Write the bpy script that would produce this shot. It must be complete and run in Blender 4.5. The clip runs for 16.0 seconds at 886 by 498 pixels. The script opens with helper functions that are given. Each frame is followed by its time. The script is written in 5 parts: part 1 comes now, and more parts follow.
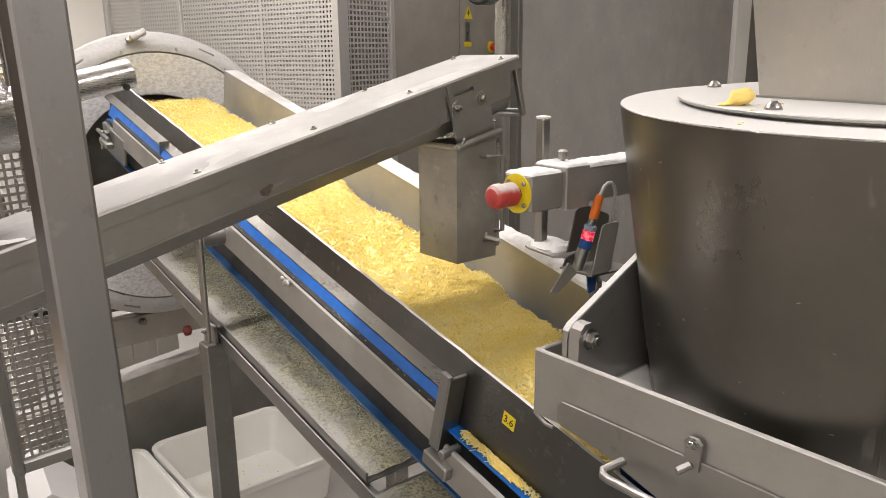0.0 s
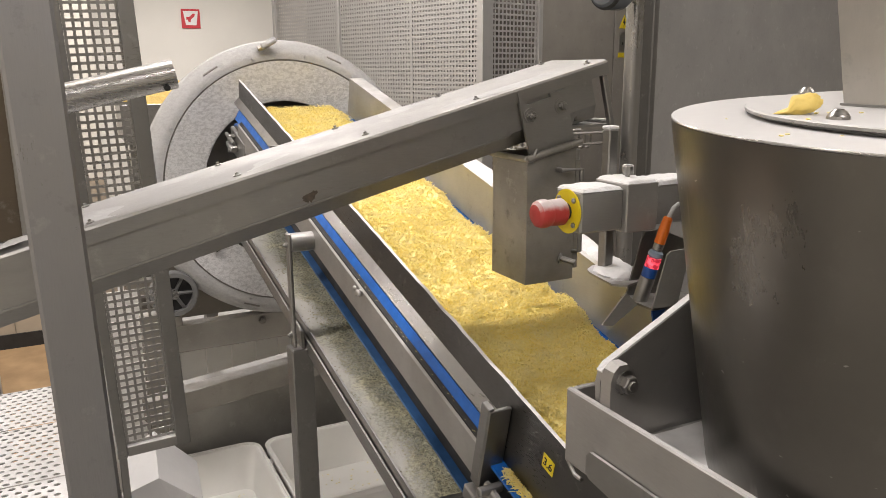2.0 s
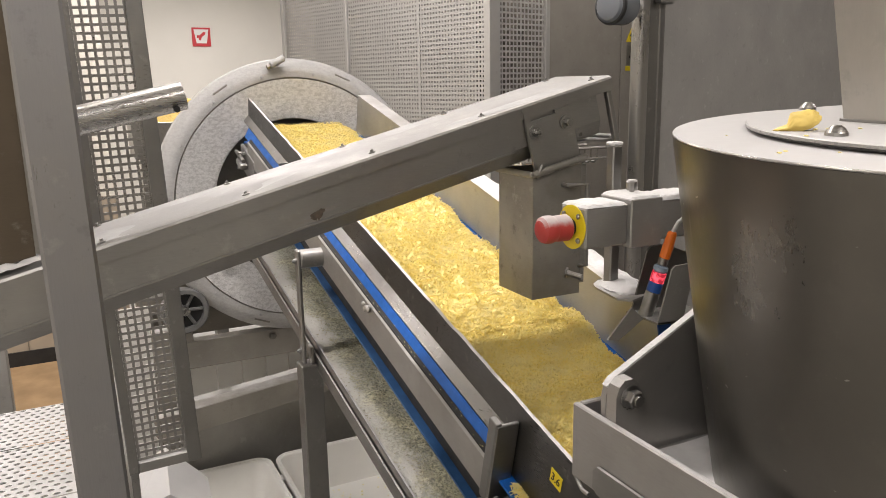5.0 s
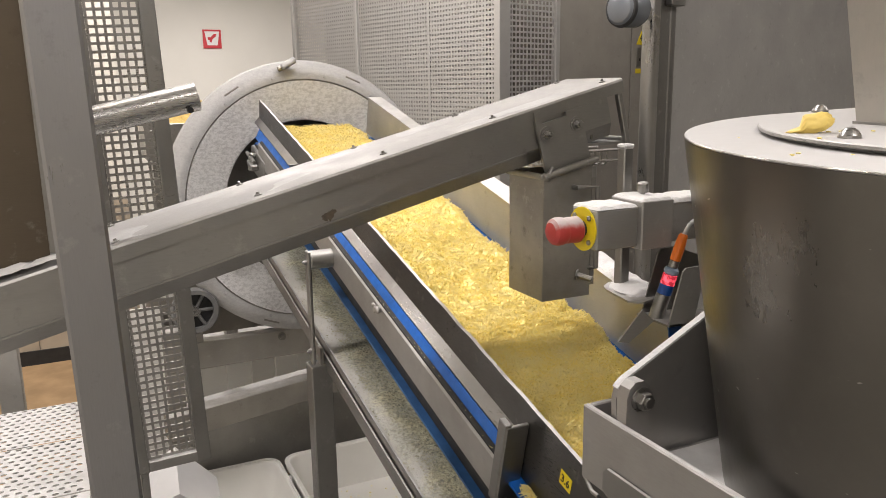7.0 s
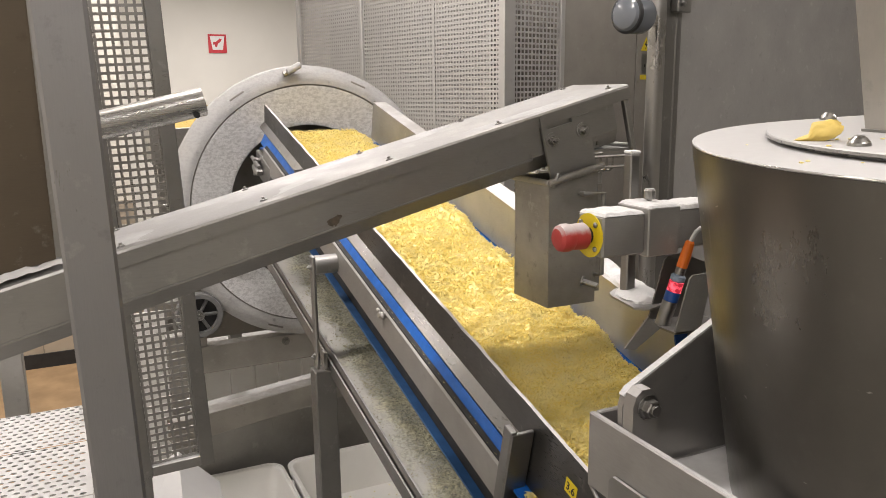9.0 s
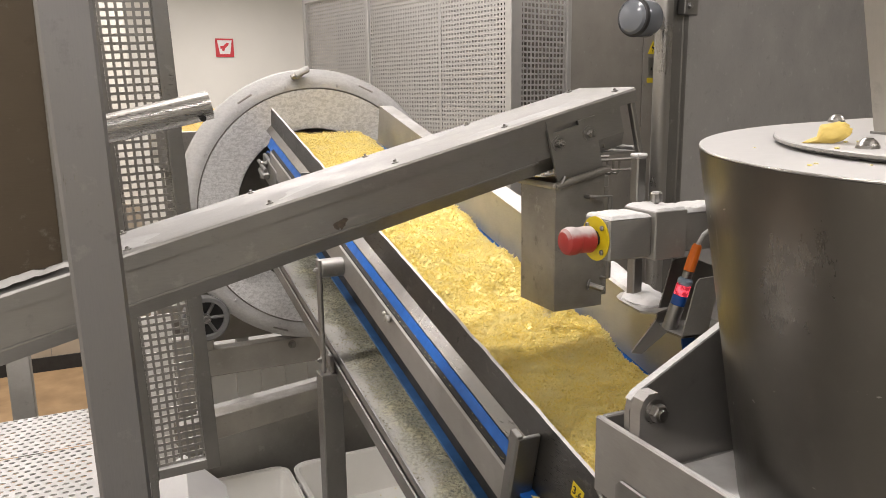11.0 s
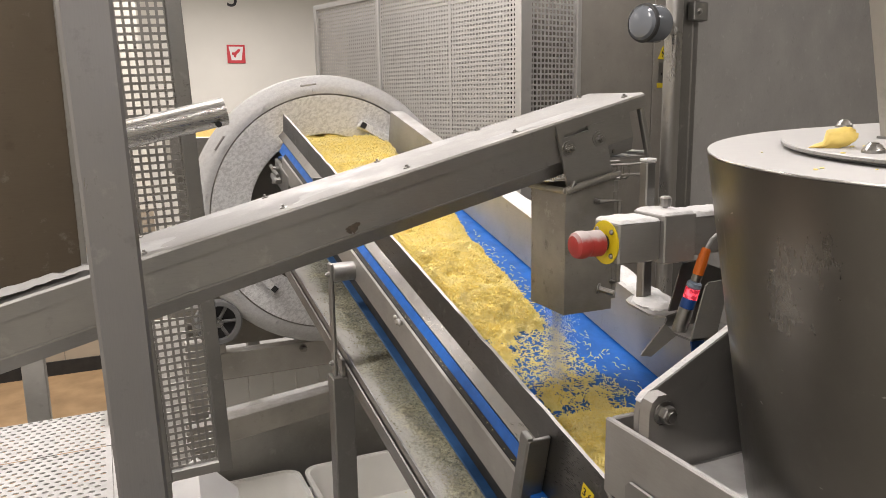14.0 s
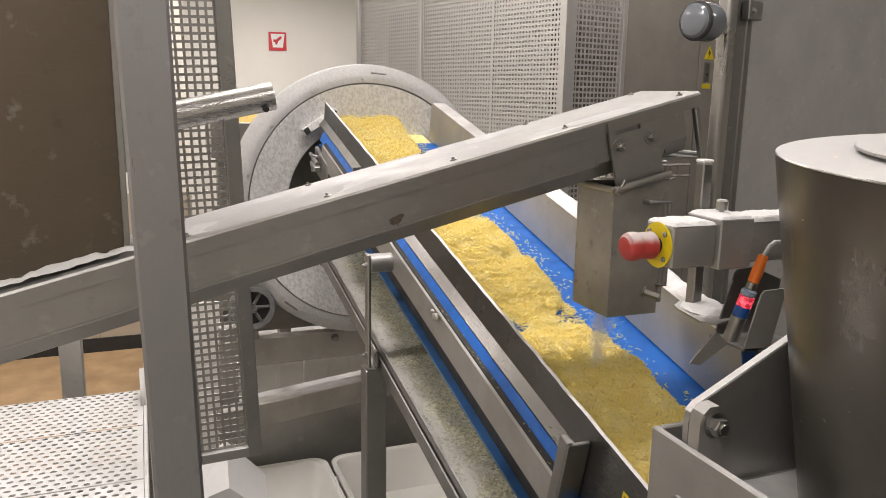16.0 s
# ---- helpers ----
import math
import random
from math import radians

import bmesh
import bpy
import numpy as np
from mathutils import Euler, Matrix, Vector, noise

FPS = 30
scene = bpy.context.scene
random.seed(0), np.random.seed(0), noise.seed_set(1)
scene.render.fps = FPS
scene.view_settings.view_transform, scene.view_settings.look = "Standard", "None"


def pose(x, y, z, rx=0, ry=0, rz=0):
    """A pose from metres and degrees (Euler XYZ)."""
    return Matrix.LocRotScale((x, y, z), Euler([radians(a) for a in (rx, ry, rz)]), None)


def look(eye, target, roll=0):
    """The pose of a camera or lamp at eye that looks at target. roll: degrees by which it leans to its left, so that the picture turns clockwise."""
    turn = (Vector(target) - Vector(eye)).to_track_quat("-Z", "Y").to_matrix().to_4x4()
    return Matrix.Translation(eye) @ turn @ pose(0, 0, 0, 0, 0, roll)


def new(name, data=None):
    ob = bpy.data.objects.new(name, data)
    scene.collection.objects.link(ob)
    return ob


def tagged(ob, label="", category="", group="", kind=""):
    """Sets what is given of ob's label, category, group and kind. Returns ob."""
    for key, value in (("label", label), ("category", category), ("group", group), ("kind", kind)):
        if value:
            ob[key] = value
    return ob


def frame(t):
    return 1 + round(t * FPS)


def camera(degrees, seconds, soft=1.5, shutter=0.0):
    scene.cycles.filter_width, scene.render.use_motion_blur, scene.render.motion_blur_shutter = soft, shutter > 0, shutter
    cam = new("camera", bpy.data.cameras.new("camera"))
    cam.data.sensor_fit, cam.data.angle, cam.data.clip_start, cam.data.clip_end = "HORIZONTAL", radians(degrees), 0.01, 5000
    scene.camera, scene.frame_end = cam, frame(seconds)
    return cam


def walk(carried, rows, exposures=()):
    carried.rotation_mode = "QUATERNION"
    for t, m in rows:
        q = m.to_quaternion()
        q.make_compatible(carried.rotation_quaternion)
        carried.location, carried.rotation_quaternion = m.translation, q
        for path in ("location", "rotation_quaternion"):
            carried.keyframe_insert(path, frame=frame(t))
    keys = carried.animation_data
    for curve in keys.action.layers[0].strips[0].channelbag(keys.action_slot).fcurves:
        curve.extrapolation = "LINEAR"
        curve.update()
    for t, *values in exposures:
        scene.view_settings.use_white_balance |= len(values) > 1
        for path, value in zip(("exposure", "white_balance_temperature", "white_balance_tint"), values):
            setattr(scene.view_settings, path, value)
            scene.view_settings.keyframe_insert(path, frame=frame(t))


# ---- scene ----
cam = camera(60.2, 16.0, soft=0.85)
PATH = [
    (0, (-0.205, 0.046, 1.816), (1.026, 1.542, 1.322), -0.6),
    (0.5, (-0.067, 0.035, 1.816), (1.004, 1.659, 1.352), -0.5),
    (1, (0.0, 0.017, 1.801), (0.951, 1.717, 1.347), -0.5),
    (1.5, (0.025, 0.022, 1.799), (0.916, 1.753, 1.343), -0.4),
    (2, (0.024, 0.02, 1.797), (0.899, 1.759, 1.338), -0.4),
    (2.5, (0.029, 0.019, 1.797), (0.902, 1.759, 1.338), -0.5),
    (3, (0.028, 0.011, 1.799), (0.903, 1.752, 1.344), -0.6),
    (3.5, (0.03, 0.012, 1.8), (0.905, 1.754, 1.353), -0.8),
    (4, (0.029, 0.009, 1.804), (0.9, 1.756, 1.366), -0.9),
    (4.5, (0.027, 0.008, 1.804), (0.89, 1.761, 1.376), -1.0),
    (7, (0.02, 0.006, 1.803), (0.856, 1.775, 1.385), -0.9),
    (7.5, (0.02, 0.008, 1.803), (0.853, 1.778, 1.389), -0.8),
    (8, (0.021, 0.011, 1.803), (0.852, 1.783, 1.392), -0.7),
    (8.5, (0.02, 0.012, 1.803), (0.85, 1.786, 1.396), -0.7),
    (9, (0.018, 0.01, 1.804), (0.847, 1.785, 1.399), -0.7),
    (11.5, (0.02, 0.012, 1.803), (0.832, 1.798, 1.41), -0.8),
    (12, (0.019, 0.011, 1.804), (0.829, 1.798, 1.414), -0.8),
    (12.5, (0.017, 0.008, 1.804), (0.823, 1.797, 1.417), -0.8),
    (13, (0.013, 0.004, 1.804), (0.817, 1.794, 1.42), -0.8),
    (13.5, (0.011, -0.002, 1.804), (0.81, 1.792, 1.422), -0.9),
    (14, (0.011, -0.002, 1.804), (0.803, 1.794, 1.422), -0.9),
    (14.5, (0.007, 0.01, 1.803), (0.792, 1.809, 1.422), -0.8),
    (15, (0.005, 0.023, 1.804), (0.783, 1.825, 1.421), -0.6),
    (15.5, (0.009, 0.021, 1.804), (0.774, 1.828, 1.417), -0.1),
    (16, (0.001, 0.033, 1.8), (0.718, 1.857, 1.402), 1.0),
]
walk(cam, [(t, look(eye, target, roll)) for t, eye, target, roll in PATH],
     exposures=[(0.0, 0.24), (0.4, 0.10), (1.0, 0.04), (3.0, 0.0), (16.0, 0.03)])

# ---- world and lamps ----
world = bpy.data.worlds.new("world")
scene.world = world
world.use_nodes = True
world.node_tree.nodes["Background"].inputs[0].default_value = (0.9, 0.95, 1.0, 1)
world.node_tree.nodes["Background"].inputs[1].default_value = 0.05


def assumed_lamp(x, y, z, length, width, watts, turn=0.0, warm=(1.0, 0.928, 0.918)):
    data = bpy.data.lights.new("assumed_lamp_light", "AREA")
    data.shape, data.size, data.size_y, data.energy, data.color = "RECTANGLE", length, width, watts, warm
    ob = new("assumed_lamp_light", data)
    ob.matrix_world = pose(x, y, z, 0, 0, turn)
    return ob


# Lamps are out of view; places and powers are assumed to fit the brightness.
LAMPS = [(0.7, 1.9, 3.38, 0.0, 42), (-1.5, 1.9, 3.38, 0.0, 46), (0.9, 4.7, 3.38, 0.0, 46), (-1.5, 4.6, 3.38, 0.0, 24),
         # the last one is added to brighten the cage panel and cabinet
         (1.0, -1.0, 3.38, 0.0, 46), (-1.4, -1.0, 3.38, 0.0, 58), (1.4, 8.4, 3.38, 0.0, 150), (3.6, 0.6, 3.38, 0.0, 33), (3.4, 3.75, 3.38, 0.0, 10)]
for lx, ly, lz, turn, watts in LAMPS:
    assumed_lamp(lx, ly, lz, 1.5, 0.22, watts, turn)


# ---- materials ----
def material(name):
    m = bpy.data.materials.new(name)
    m.use_nodes = True
    nt = m.node_tree
    return m, nt, nt.nodes["Principled BSDF"]


def link(nt, a, b):
    nt.links.new(a, b)


def coords(nt, scale):
    tc = nt.nodes.new("ShaderNodeTexCoord")
    mp = nt.nodes.new("ShaderNodeMapping")
    mp.inputs["Scale"].default_value = scale
    link(nt, tc.outputs["Object"], mp.inputs["Vector"])
    return mp.outputs["Vector"]


def noise_tex(nt, scale, detail=4.0, stretch=(1, 1, 1), rough=0.55):
    n = nt.nodes.new("ShaderNodeTexNoise")
    n.inputs["Scale"].default_value, n.inputs["Detail"].default_value, n.inputs["Roughness"].default_value = scale, detail, rough
    link(nt, coords(nt, stretch), n.inputs["Vector"])
    return n.outputs["Fac"]


def ramp(nt, fac, lo, hi, a=0.0, b=1.0):
    r = nt.nodes.new("ShaderNodeMapRange")
    r.inputs["From Min"].default_value, r.inputs["From Max"].default_value = lo, hi
    r.inputs["To Min"].default_value, r.inputs["To Max"].default_value = a, b
    link(nt, fac, r.inputs["Value"])
    return r.outputs["Result"]


def mixc(nt, fac, a, b):
    m = nt.nodes.new("ShaderNodeMix")
    m.data_type = "RGBA"
    link(nt, fac, m.inputs["Factor"])
    for sock, v in ((m.inputs["A"], a), (m.inputs["B"], b)):
        if isinstance(v, tuple):
            sock.default_value = (*v, 1)
        else:
            link(nt, v, sock)
    return m.outputs["Result"]


def math_node(nt, op, a, b):
    m = nt.nodes.new("ShaderNodeMath")
    m.operation = op
    for sock, v in zip(m.inputs, (a, b)):
        if isinstance(v, (int, float)):
            sock.default_value = v
        else:
            link(nt, v, sock)
    return m.outputs[0]


def bump(nt, bsdf, height, strength, distance=0.002):
    b = nt.nodes.new("ShaderNodeBump")
    b.inputs["Strength"].default_value, b.inputs["Distance"].default_value = strength, distance
    link(nt, height, b.inputs["Height"])
    link(nt, b.outputs["Normal"], bsdf.inputs["Normal"])


def steel(name, base=(0.42, 0.41, 0.39), rough=0.36, dust=0.0, stretch=(1, 1, 14), stain=0.25, dust_cover=0.55, metal=1.0, dust_col=(0.60, 0.595, 0.585), spotty=1.0, grainy=1.0, scratched=0.0):
    """Brushed stainless steel, with white powder lying on what faces up."""
    m, nt, bsdf = material(name)
    grain = noise_tex(nt, 60, 5, stretch)
    cloud = noise_tex(nt, 5.0, 5)
    spots = noise_tex(nt, 21, 6, (1, 1, 1), 0.7)
    c = mixc(nt, ramp(nt, cloud, 0.3, 0.75), base, tuple(v * (1 - stain) for v in base))
    c = mixc(nt, ramp(nt, spots, 0.60, 0.72, 0, 0.22 * spotty), c, (0.62, 0.60, 0.56))
    c = mixc(nt, ramp(nt, spots, 0.40, 0.30, 0, 0.35 * spotty), c, tuple(v * 0.55 for v in base))
    if scratched > 0:
        lines = noise_tex(nt, 30, 2, (1.0, 1.0, 0.06))
        where = noise_tex(nt, 4.5, 4)
        f = math_node(nt, "MULTIPLY", ramp(nt, lines, 0.655, 0.70), ramp(nt, where, 0.50, 0.62, 0, scratched))
        nicks = noise_tex(nt, 75, 2, (0.5, 0.5, 1.2))
        f = math_node(nt, "ADD", f, math_node(nt, "MULTIPLY", ramp(nt, nicks, 0.735, 0.77), scratched))
        c = mixc(nt, f, c, (0.62, 0.60, 0.55))
    r = math_node(nt, "ADD", ramp(nt, grain, 0.3, 0.7, rough - 0.08 * grainy, rough + 0.08 * grainy), ramp(nt, cloud, 0.3, 0.7, -0.06, 0.1))
    met = None
    if dust > 0:
        geo = nt.nodes.new("ShaderNodeNewGeometry")
        sep = nt.nodes.new("ShaderNodeSeparateXYZ")
        link(nt, geo.outputs["Normal"], sep.inputs[0])
        up = ramp(nt, sep.outputs["Z"], 0.45, 0.9)
        patch = noise_tex(nt, 9, 6, (1, 1, 1), 0.65)
        f = math_node(nt, "MULTIPLY", up, ramp(nt, patch, dust_cover - 0.22, dust_cover + 0.02, dust, 0.25 * dust))
        c = mixc(nt, f, c, dust_col)
        r = math_node(nt, "ADD", r, math_node(nt, "MULTIPLY", f, 0.5))
        met = math_node(nt, "SUBTRACT", metal, math_node(nt, "MULTIPLY", f, metal))
    link(nt, c, bsdf.inputs["Base Color"])
    link(nt, r, bsdf.inputs["Roughness"])
    if met is None:
        bsdf.inputs["Metallic"].default_value = metal
    else:
        link(nt, met, bsdf.inputs["Metallic"])
    bump(nt, bsdf, grain, 0.04 * grainy, 0.001)
    return m


def plain(name, base, rough=0.5, var=0.15, scale=8.0, metal=0.0, bumpy=0.1, bscale=80.0, bdist=0.001):
    m, nt, bsdf = material(name)
    a = noise_tex(nt, scale, 5)
    c = mixc(nt, ramp(nt, a, 0.3, 0.7), base, tuple(v * (1 - var) for v in base))
    link(nt, c, bsdf.inputs["Base Color"])
    link(nt, ramp(nt, a, 0.3, 0.7, max(0.03, rough - 0.07), rough + 0.07), bsdf.inputs["Roughness"])
    bsdf.inputs["Metallic"].default_value = metal
    if bumpy > 0:
        bump(nt, bsdf, noise_tex(nt, bscale, 3), bumpy, bdist)
    return m


def caked(name, light, dark, flake=1.0):
    """Damp powder smeared on metal in ragged flakes over a thinner grey film."""
    m, nt, bsdf = material(name)
    film, flakes, fine = noise_tex(nt, 6, 5), noise_tex(nt, 62, 7, (1, 1, 1.6), 0.75), noise_tex(nt, 160, 3)
    f = math_node(nt, "MULTIPLY", ramp(nt, flakes, 0.42, 0.56), flake)
    f = math_node(nt, "ADD", f, ramp(nt, film, 0.3, 0.7, 0.15, 0.5))
    c = mixc(nt, ramp(nt, f, 0.0, 1.3), dark, light)
    c = mixc(nt, ramp(nt, fine, 0.55, 0.72, 0, 0.3 * flake), c, tuple(v * 0.75 for v in dark))
    link(nt, c, bsdf.inputs["Base Color"])
    bsdf.inputs["Metallic"].default_value = 0.12
    bsdf.inputs["Roughness"].default_value = 0.7
    bump(nt, bsdf, math_node(nt, "ADD", flakes, math_node(nt, "MULTIPLY", fine, 0.3)), 0.6 * flake, 0.007)
    return m


STEEL = steel("stainless_steel", (0.36, 0.352, 0.335), 0.38, dust=0.85)
STEEL_BEAM = steel("auger_steel", (0.38, 0.372, 0.352), 0.40, dust=0.75, stretch=(1, 8, 8), dust_cover=0.60, dust_col=(0.31, 0.306, 0.299))
STEEL_CLEAN = steel("clean_steel", (0.38, 0.372, 0.355), 0.32)
STEEL_DARK = steel("dull_steel", (0.30, 0.285, 0.26), 0.42, dust=0.7)
STEEL_CONE = steel("cone_steel", (0.18, 0.17, 0.152), 0.32, dust=0.95, stretch=(3, 3, 1), dust_cover=0.95, spotty=0.12, grainy=0.25, scratched=0.55)
# Near guard's dark reflection of the room is put into this base colour.
STEEL_GUARD_REFLECT = steel("guard_steel_dark_reflection", (0.135, 0.132, 0.126), 0.34, dust=0.9, stretch=(8, 1, 8), dust_cover=0.9)
GALV = plain("powder_caked_steel", (0.46, 0.455, 0.45), 0.62, 0.18, 30, metal=0.35, bumpy=0.5, bscale=45, bdist=0.004)
PANEL = steel("panel_steel", (0.36, 0.335, 0.30), 0.5, stretch=(14, 14, 1), stain=0.12, metal=0.3)
BELT = plain("blue_belt", (0.008, 0.135, 0.54), 0.38, 0.3, 30)
# Same blue belt; the weaker light on its lower run is in this colour.
BELT_SHADED = plain("blue_belt_return_shaded", (0.032, 0.105, 0.26), 0.45, 0.35, 20)
POWDER = plain("white_powder", (0.68, 0.675, 0.665), 0.95, 0.06, 30, bumpy=0.7, bscale=60, bdist=0.006)
BLACK = plain("black_rubber", (0.02, 0.02, 0.02), 0.6, 0.3, 20)
WHITE_TUB = plain("white_plastic", (0.86, 0.85, 0.81), 0.45, 0.06, 6)
WALL = plain("wall_panel_cream", (0.74, 0.715, 0.645), 0.6, 0.05, 2, bumpy=0.03)
FLOOR = plain("epoxy_floor", (0.33, 0.32, 0.30), 0.4, 0.2, 3, bumpy=0.15)
CEIL = plain("ceiling_white", (0.75, 0.74, 0.70), 0.7, 0.04, 2)
DULL_RED = plain("dusty_dark_red", (0.20, 0.035, 0.028), 0.6, 0.3, 40)
RED = plain("red_plastic", (0.42, 0.02, 0.012), 0.35, 0.15, 20)
YELLOW = plain("yellow_plate", (0.75, 0.58, 0.015), 0.45, 0.08, 20)
ORANGE = plain("orange_plastic", (0.75, 0.17, 0.015), 0.4, 0.1, 20)
BLUE_PLASTIC = plain("blue_plastic", (0.012, 0.07, 0.28), 0.35, 0.1, 20)
SIGN_RED = plain("sign_red", (0.55, 0.02, 0.03), 0.5, 0.08, 20, bumpy=0)
SIGN_WHITE = plain("sign_white", (0.8, 0.78, 0.75), 0.5, 0.04, 20, bumpy=0)
INK = plain("black_ink", (0.02, 0.02, 0.02), 0.6, 0.1, 20, bumpy=0)
OCHRE = plain("ochre_floor", (0.42, 0.28, 0.15), 0.6, 0.3, 6)
CABLE = plain("grey_cable", (0.45, 0.45, 0.43), 0.5, 0.1, 30)
MOUSE = plain("grey_enamel", (0.13, 0.14, 0.155), 0.16, 0.1, 10)


def glowing(name, colour, strength):
    m, nt, bsdf = material(name)
    bsdf.inputs["Base Color"].default_value = (*colour, 1)
    bsdf.inputs["Emission Color"].default_value = (*colour, 1)
    bsdf.inputs["Emission Strength"].default_value = strength
    return m


LED = glowing("red_led", (1.0, 0.02, 0.05), 2.5)
TUBE_GLOW = glowing("lamp_diffuser", (1.0, 0.93, 0.82), 6.0)


# Stainless hopper; the dark it reflects is put into this brown.
STEEL_BROWN_REFLECT = steel("hopper_steel_dark_reflection", (0.155, 0.128, 0.098), 0.40, stain=0.15)
STEEL_PIPE = steel("pipe_steel", (0.50, 0.49, 0.47), 0.28, dust=0.7, stretch=(1, 12, 12), dust_cover=0.5)
STEEL_WORN = steel("worn_chute_steel", (0.46, 0.44, 0.40), 0.45, stain=0.6, metal=0.7, spotty=2.8)
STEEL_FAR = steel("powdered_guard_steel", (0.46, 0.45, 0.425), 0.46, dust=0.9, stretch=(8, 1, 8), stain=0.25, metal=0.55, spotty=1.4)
STEEL_FRAME = steel("frame_steel", (0.42, 0.407, 0.385), 0.44, dust=0.85, stretch=(10, 1, 10), stain=0.25, metal=0.82, spotty=0.8)
STEEL_MATTE = steel("matte_sheet_steel", (0.36, 0.35, 0.325), 0.5, dust=0.6, metal=0.5)
STEEL_DUSTY = steel("dusty_steel", (0.42, 0.40, 0.36), 0.5, dust=0.9, metal=0.8)
STEEL_LID = steel("powdered_lid", (0.45, 0.44, 0.42), 0.30, dust=0.95, dust_cover=0.9, dust_col=(0.50, 0.495, 0.485))
STEEL_SCRATCH = steel("scratched_duct_steel", (0.50, 0.475, 0.43), 0.42, stain=0.3, stretch=(6, 6, 1), metal=0.7)
STEEL_PLATE = steel("dark_plate_steel", (0.28, 0.274, 0.262), 0.38, stain=0.2)
STEEL_POST = steel("post_steel", (0.32, 0.315, 0.318), 0.38, stretch=(16, 16, 1), stain=0.08)
PANEL_GREY = steel("door_leaf", (0.31, 0.30, 0.287), 0.5, stretch=(10, 10, 1), stain=0.1, metal=0.35)
STEEL_TUBE = steel("tube_steel", (0.34, 0.332, 0.32), 0.30, stretch=(12, 12, 1), stain=0.12, spotty=0.3, grainy=0.3)
PANEL_DARK = steel("door_profile", (0.20, 0.195, 0.185), 0.45, stretch=(10, 10, 1), stain=0.1)
CAGE_STEEL = steel("cage_steel", (0.58, 0.57, 0.55), 0.45, stain=0.08, metal=0.6)
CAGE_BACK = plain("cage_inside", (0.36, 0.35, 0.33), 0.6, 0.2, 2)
POWDER_PLATE = caked("powder_caked_plate", (0.68, 0.675, 0.665), (0.44, 0.435, 0.425))
DRUM_SHELL = caked("powder_caked_shell", (0.47, 0.465, 0.455), (0.37, 0.365, 0.355), flake=0.6)
FILM = plain("thin_powder_film", (0.40, 0.396, 0.388), 0.9, 0.25, 12, bumpy=0.5, bscale=50, bdist=0.003)
WELD_SMEAR = steel("weld_smear", (0.40, 0.387, 0.36), 0.55)
WELD_BROWN = plain("scorched_weld", (0.12, 0.095, 0.07), 0.6, 0.5, 160, metal=0.4)
STEP_WHITE = plain("powdered_step", (0.64, 0.635, 0.63), 0.85, 0.15, 20, bumpy=0.5, bscale=60, bdist=0.004)
# Powder on the pan; its paleness also carries the lamp light falling there.
PAN_DUST_LIT = plain("powdered_pan_lit", (0.80, 0.795, 0.78), 0.8, 0.3, 12, bumpy=0.3, bscale=60)
# Near-black stands in for the shade inside the drum and the cage.
INSIDE_SHADE = plain("inside_shade", (0.07, 0.065, 0.06), 0.6, 0.3, 6)
RUBBER_GREY = plain("grey_rubber", (0.16, 0.16, 0.155), 0.7, 0.2, 20)
# Tan is the cream wall in shadow, put into the colour.
WALL_SHADED = plain("shaded_wall_panel", (0.42, 0.36, 0.28), 0.6, 0.12, 3)
PAPER = plain("white_paper", (0.66, 0.655, 0.65), 0.8, 0.06, 8, bumpy=0.3, bscale=30, bdist=0.004)
WHITE_TRIM = plain("white_trim", (0.72, 0.71, 0.68), 0.5, 0.05, 4)
BLUE_GREY = plain("grey_blue_cap", (0.25, 0.32, 0.40), 0.4, 0.1, 20)


def dusted_red():
    m, nt, bsdf = material("red_button_dusted")
    geo = nt.nodes.new("ShaderNodeNewGeometry")
    sep = nt.nodes.new("ShaderNodeSeparateXYZ")
    link(nt, geo.outputs["Normal"], sep.inputs[0])
    f = math_node(nt, "ADD", sep.outputs["Z"], ramp(nt, noise_tex(nt, 60, 4), 0.3, 0.7, -0.15, 0.15))
    link(nt, mixc(nt, ramp(nt, f, 0.22, 0.75, 0.06, 0.9), (0.40, 0.018, 0.012), (0.50, 0.47, 0.455)), bsdf.inputs["Base Color"])
    bsdf.inputs["Roughness"].default_value = 0.45
    return m


RED_DUSTED = dusted_red()


def led_band():
    m, nt, bsdf = material("sensor_display")
    n = noise_tex(nt, 150, 2)
    link(nt, mixc(nt, ramp(nt, n, 0.45, 0.6), (0.25, 0.01, 0.02), (1.0, 0.10, 0.14)), bsdf.inputs["Emission Color"])
    bsdf.inputs["Base Color"].default_value = (0.2, 0.01, 0.02, 1)
    bsdf.inputs["Emission Strength"].default_value = 1.6
    return m


LED_BAND = led_band()


def soft(m, nt, bsdf, colour, share):
    """Lets some of the light through, as thin shreds and fine powder do."""
    tr = nt.nodes.new("ShaderNodeBsdfTranslucent")
    mx = nt.nodes.new("ShaderNodeMixShader")
    mx.inputs[0].default_value = share
    if isinstance(colour, tuple):
        tr.inputs[0].default_value = (*colour, 1)
    else:
        link(nt, colour, tr.inputs[0])
    link(nt, bsdf.outputs[0], mx.inputs[1])
    link(nt, tr.outputs[0], mx.inputs[2])
    link(nt, mx.outputs[0], nt.nodes["Material Output"].inputs["Surface"])


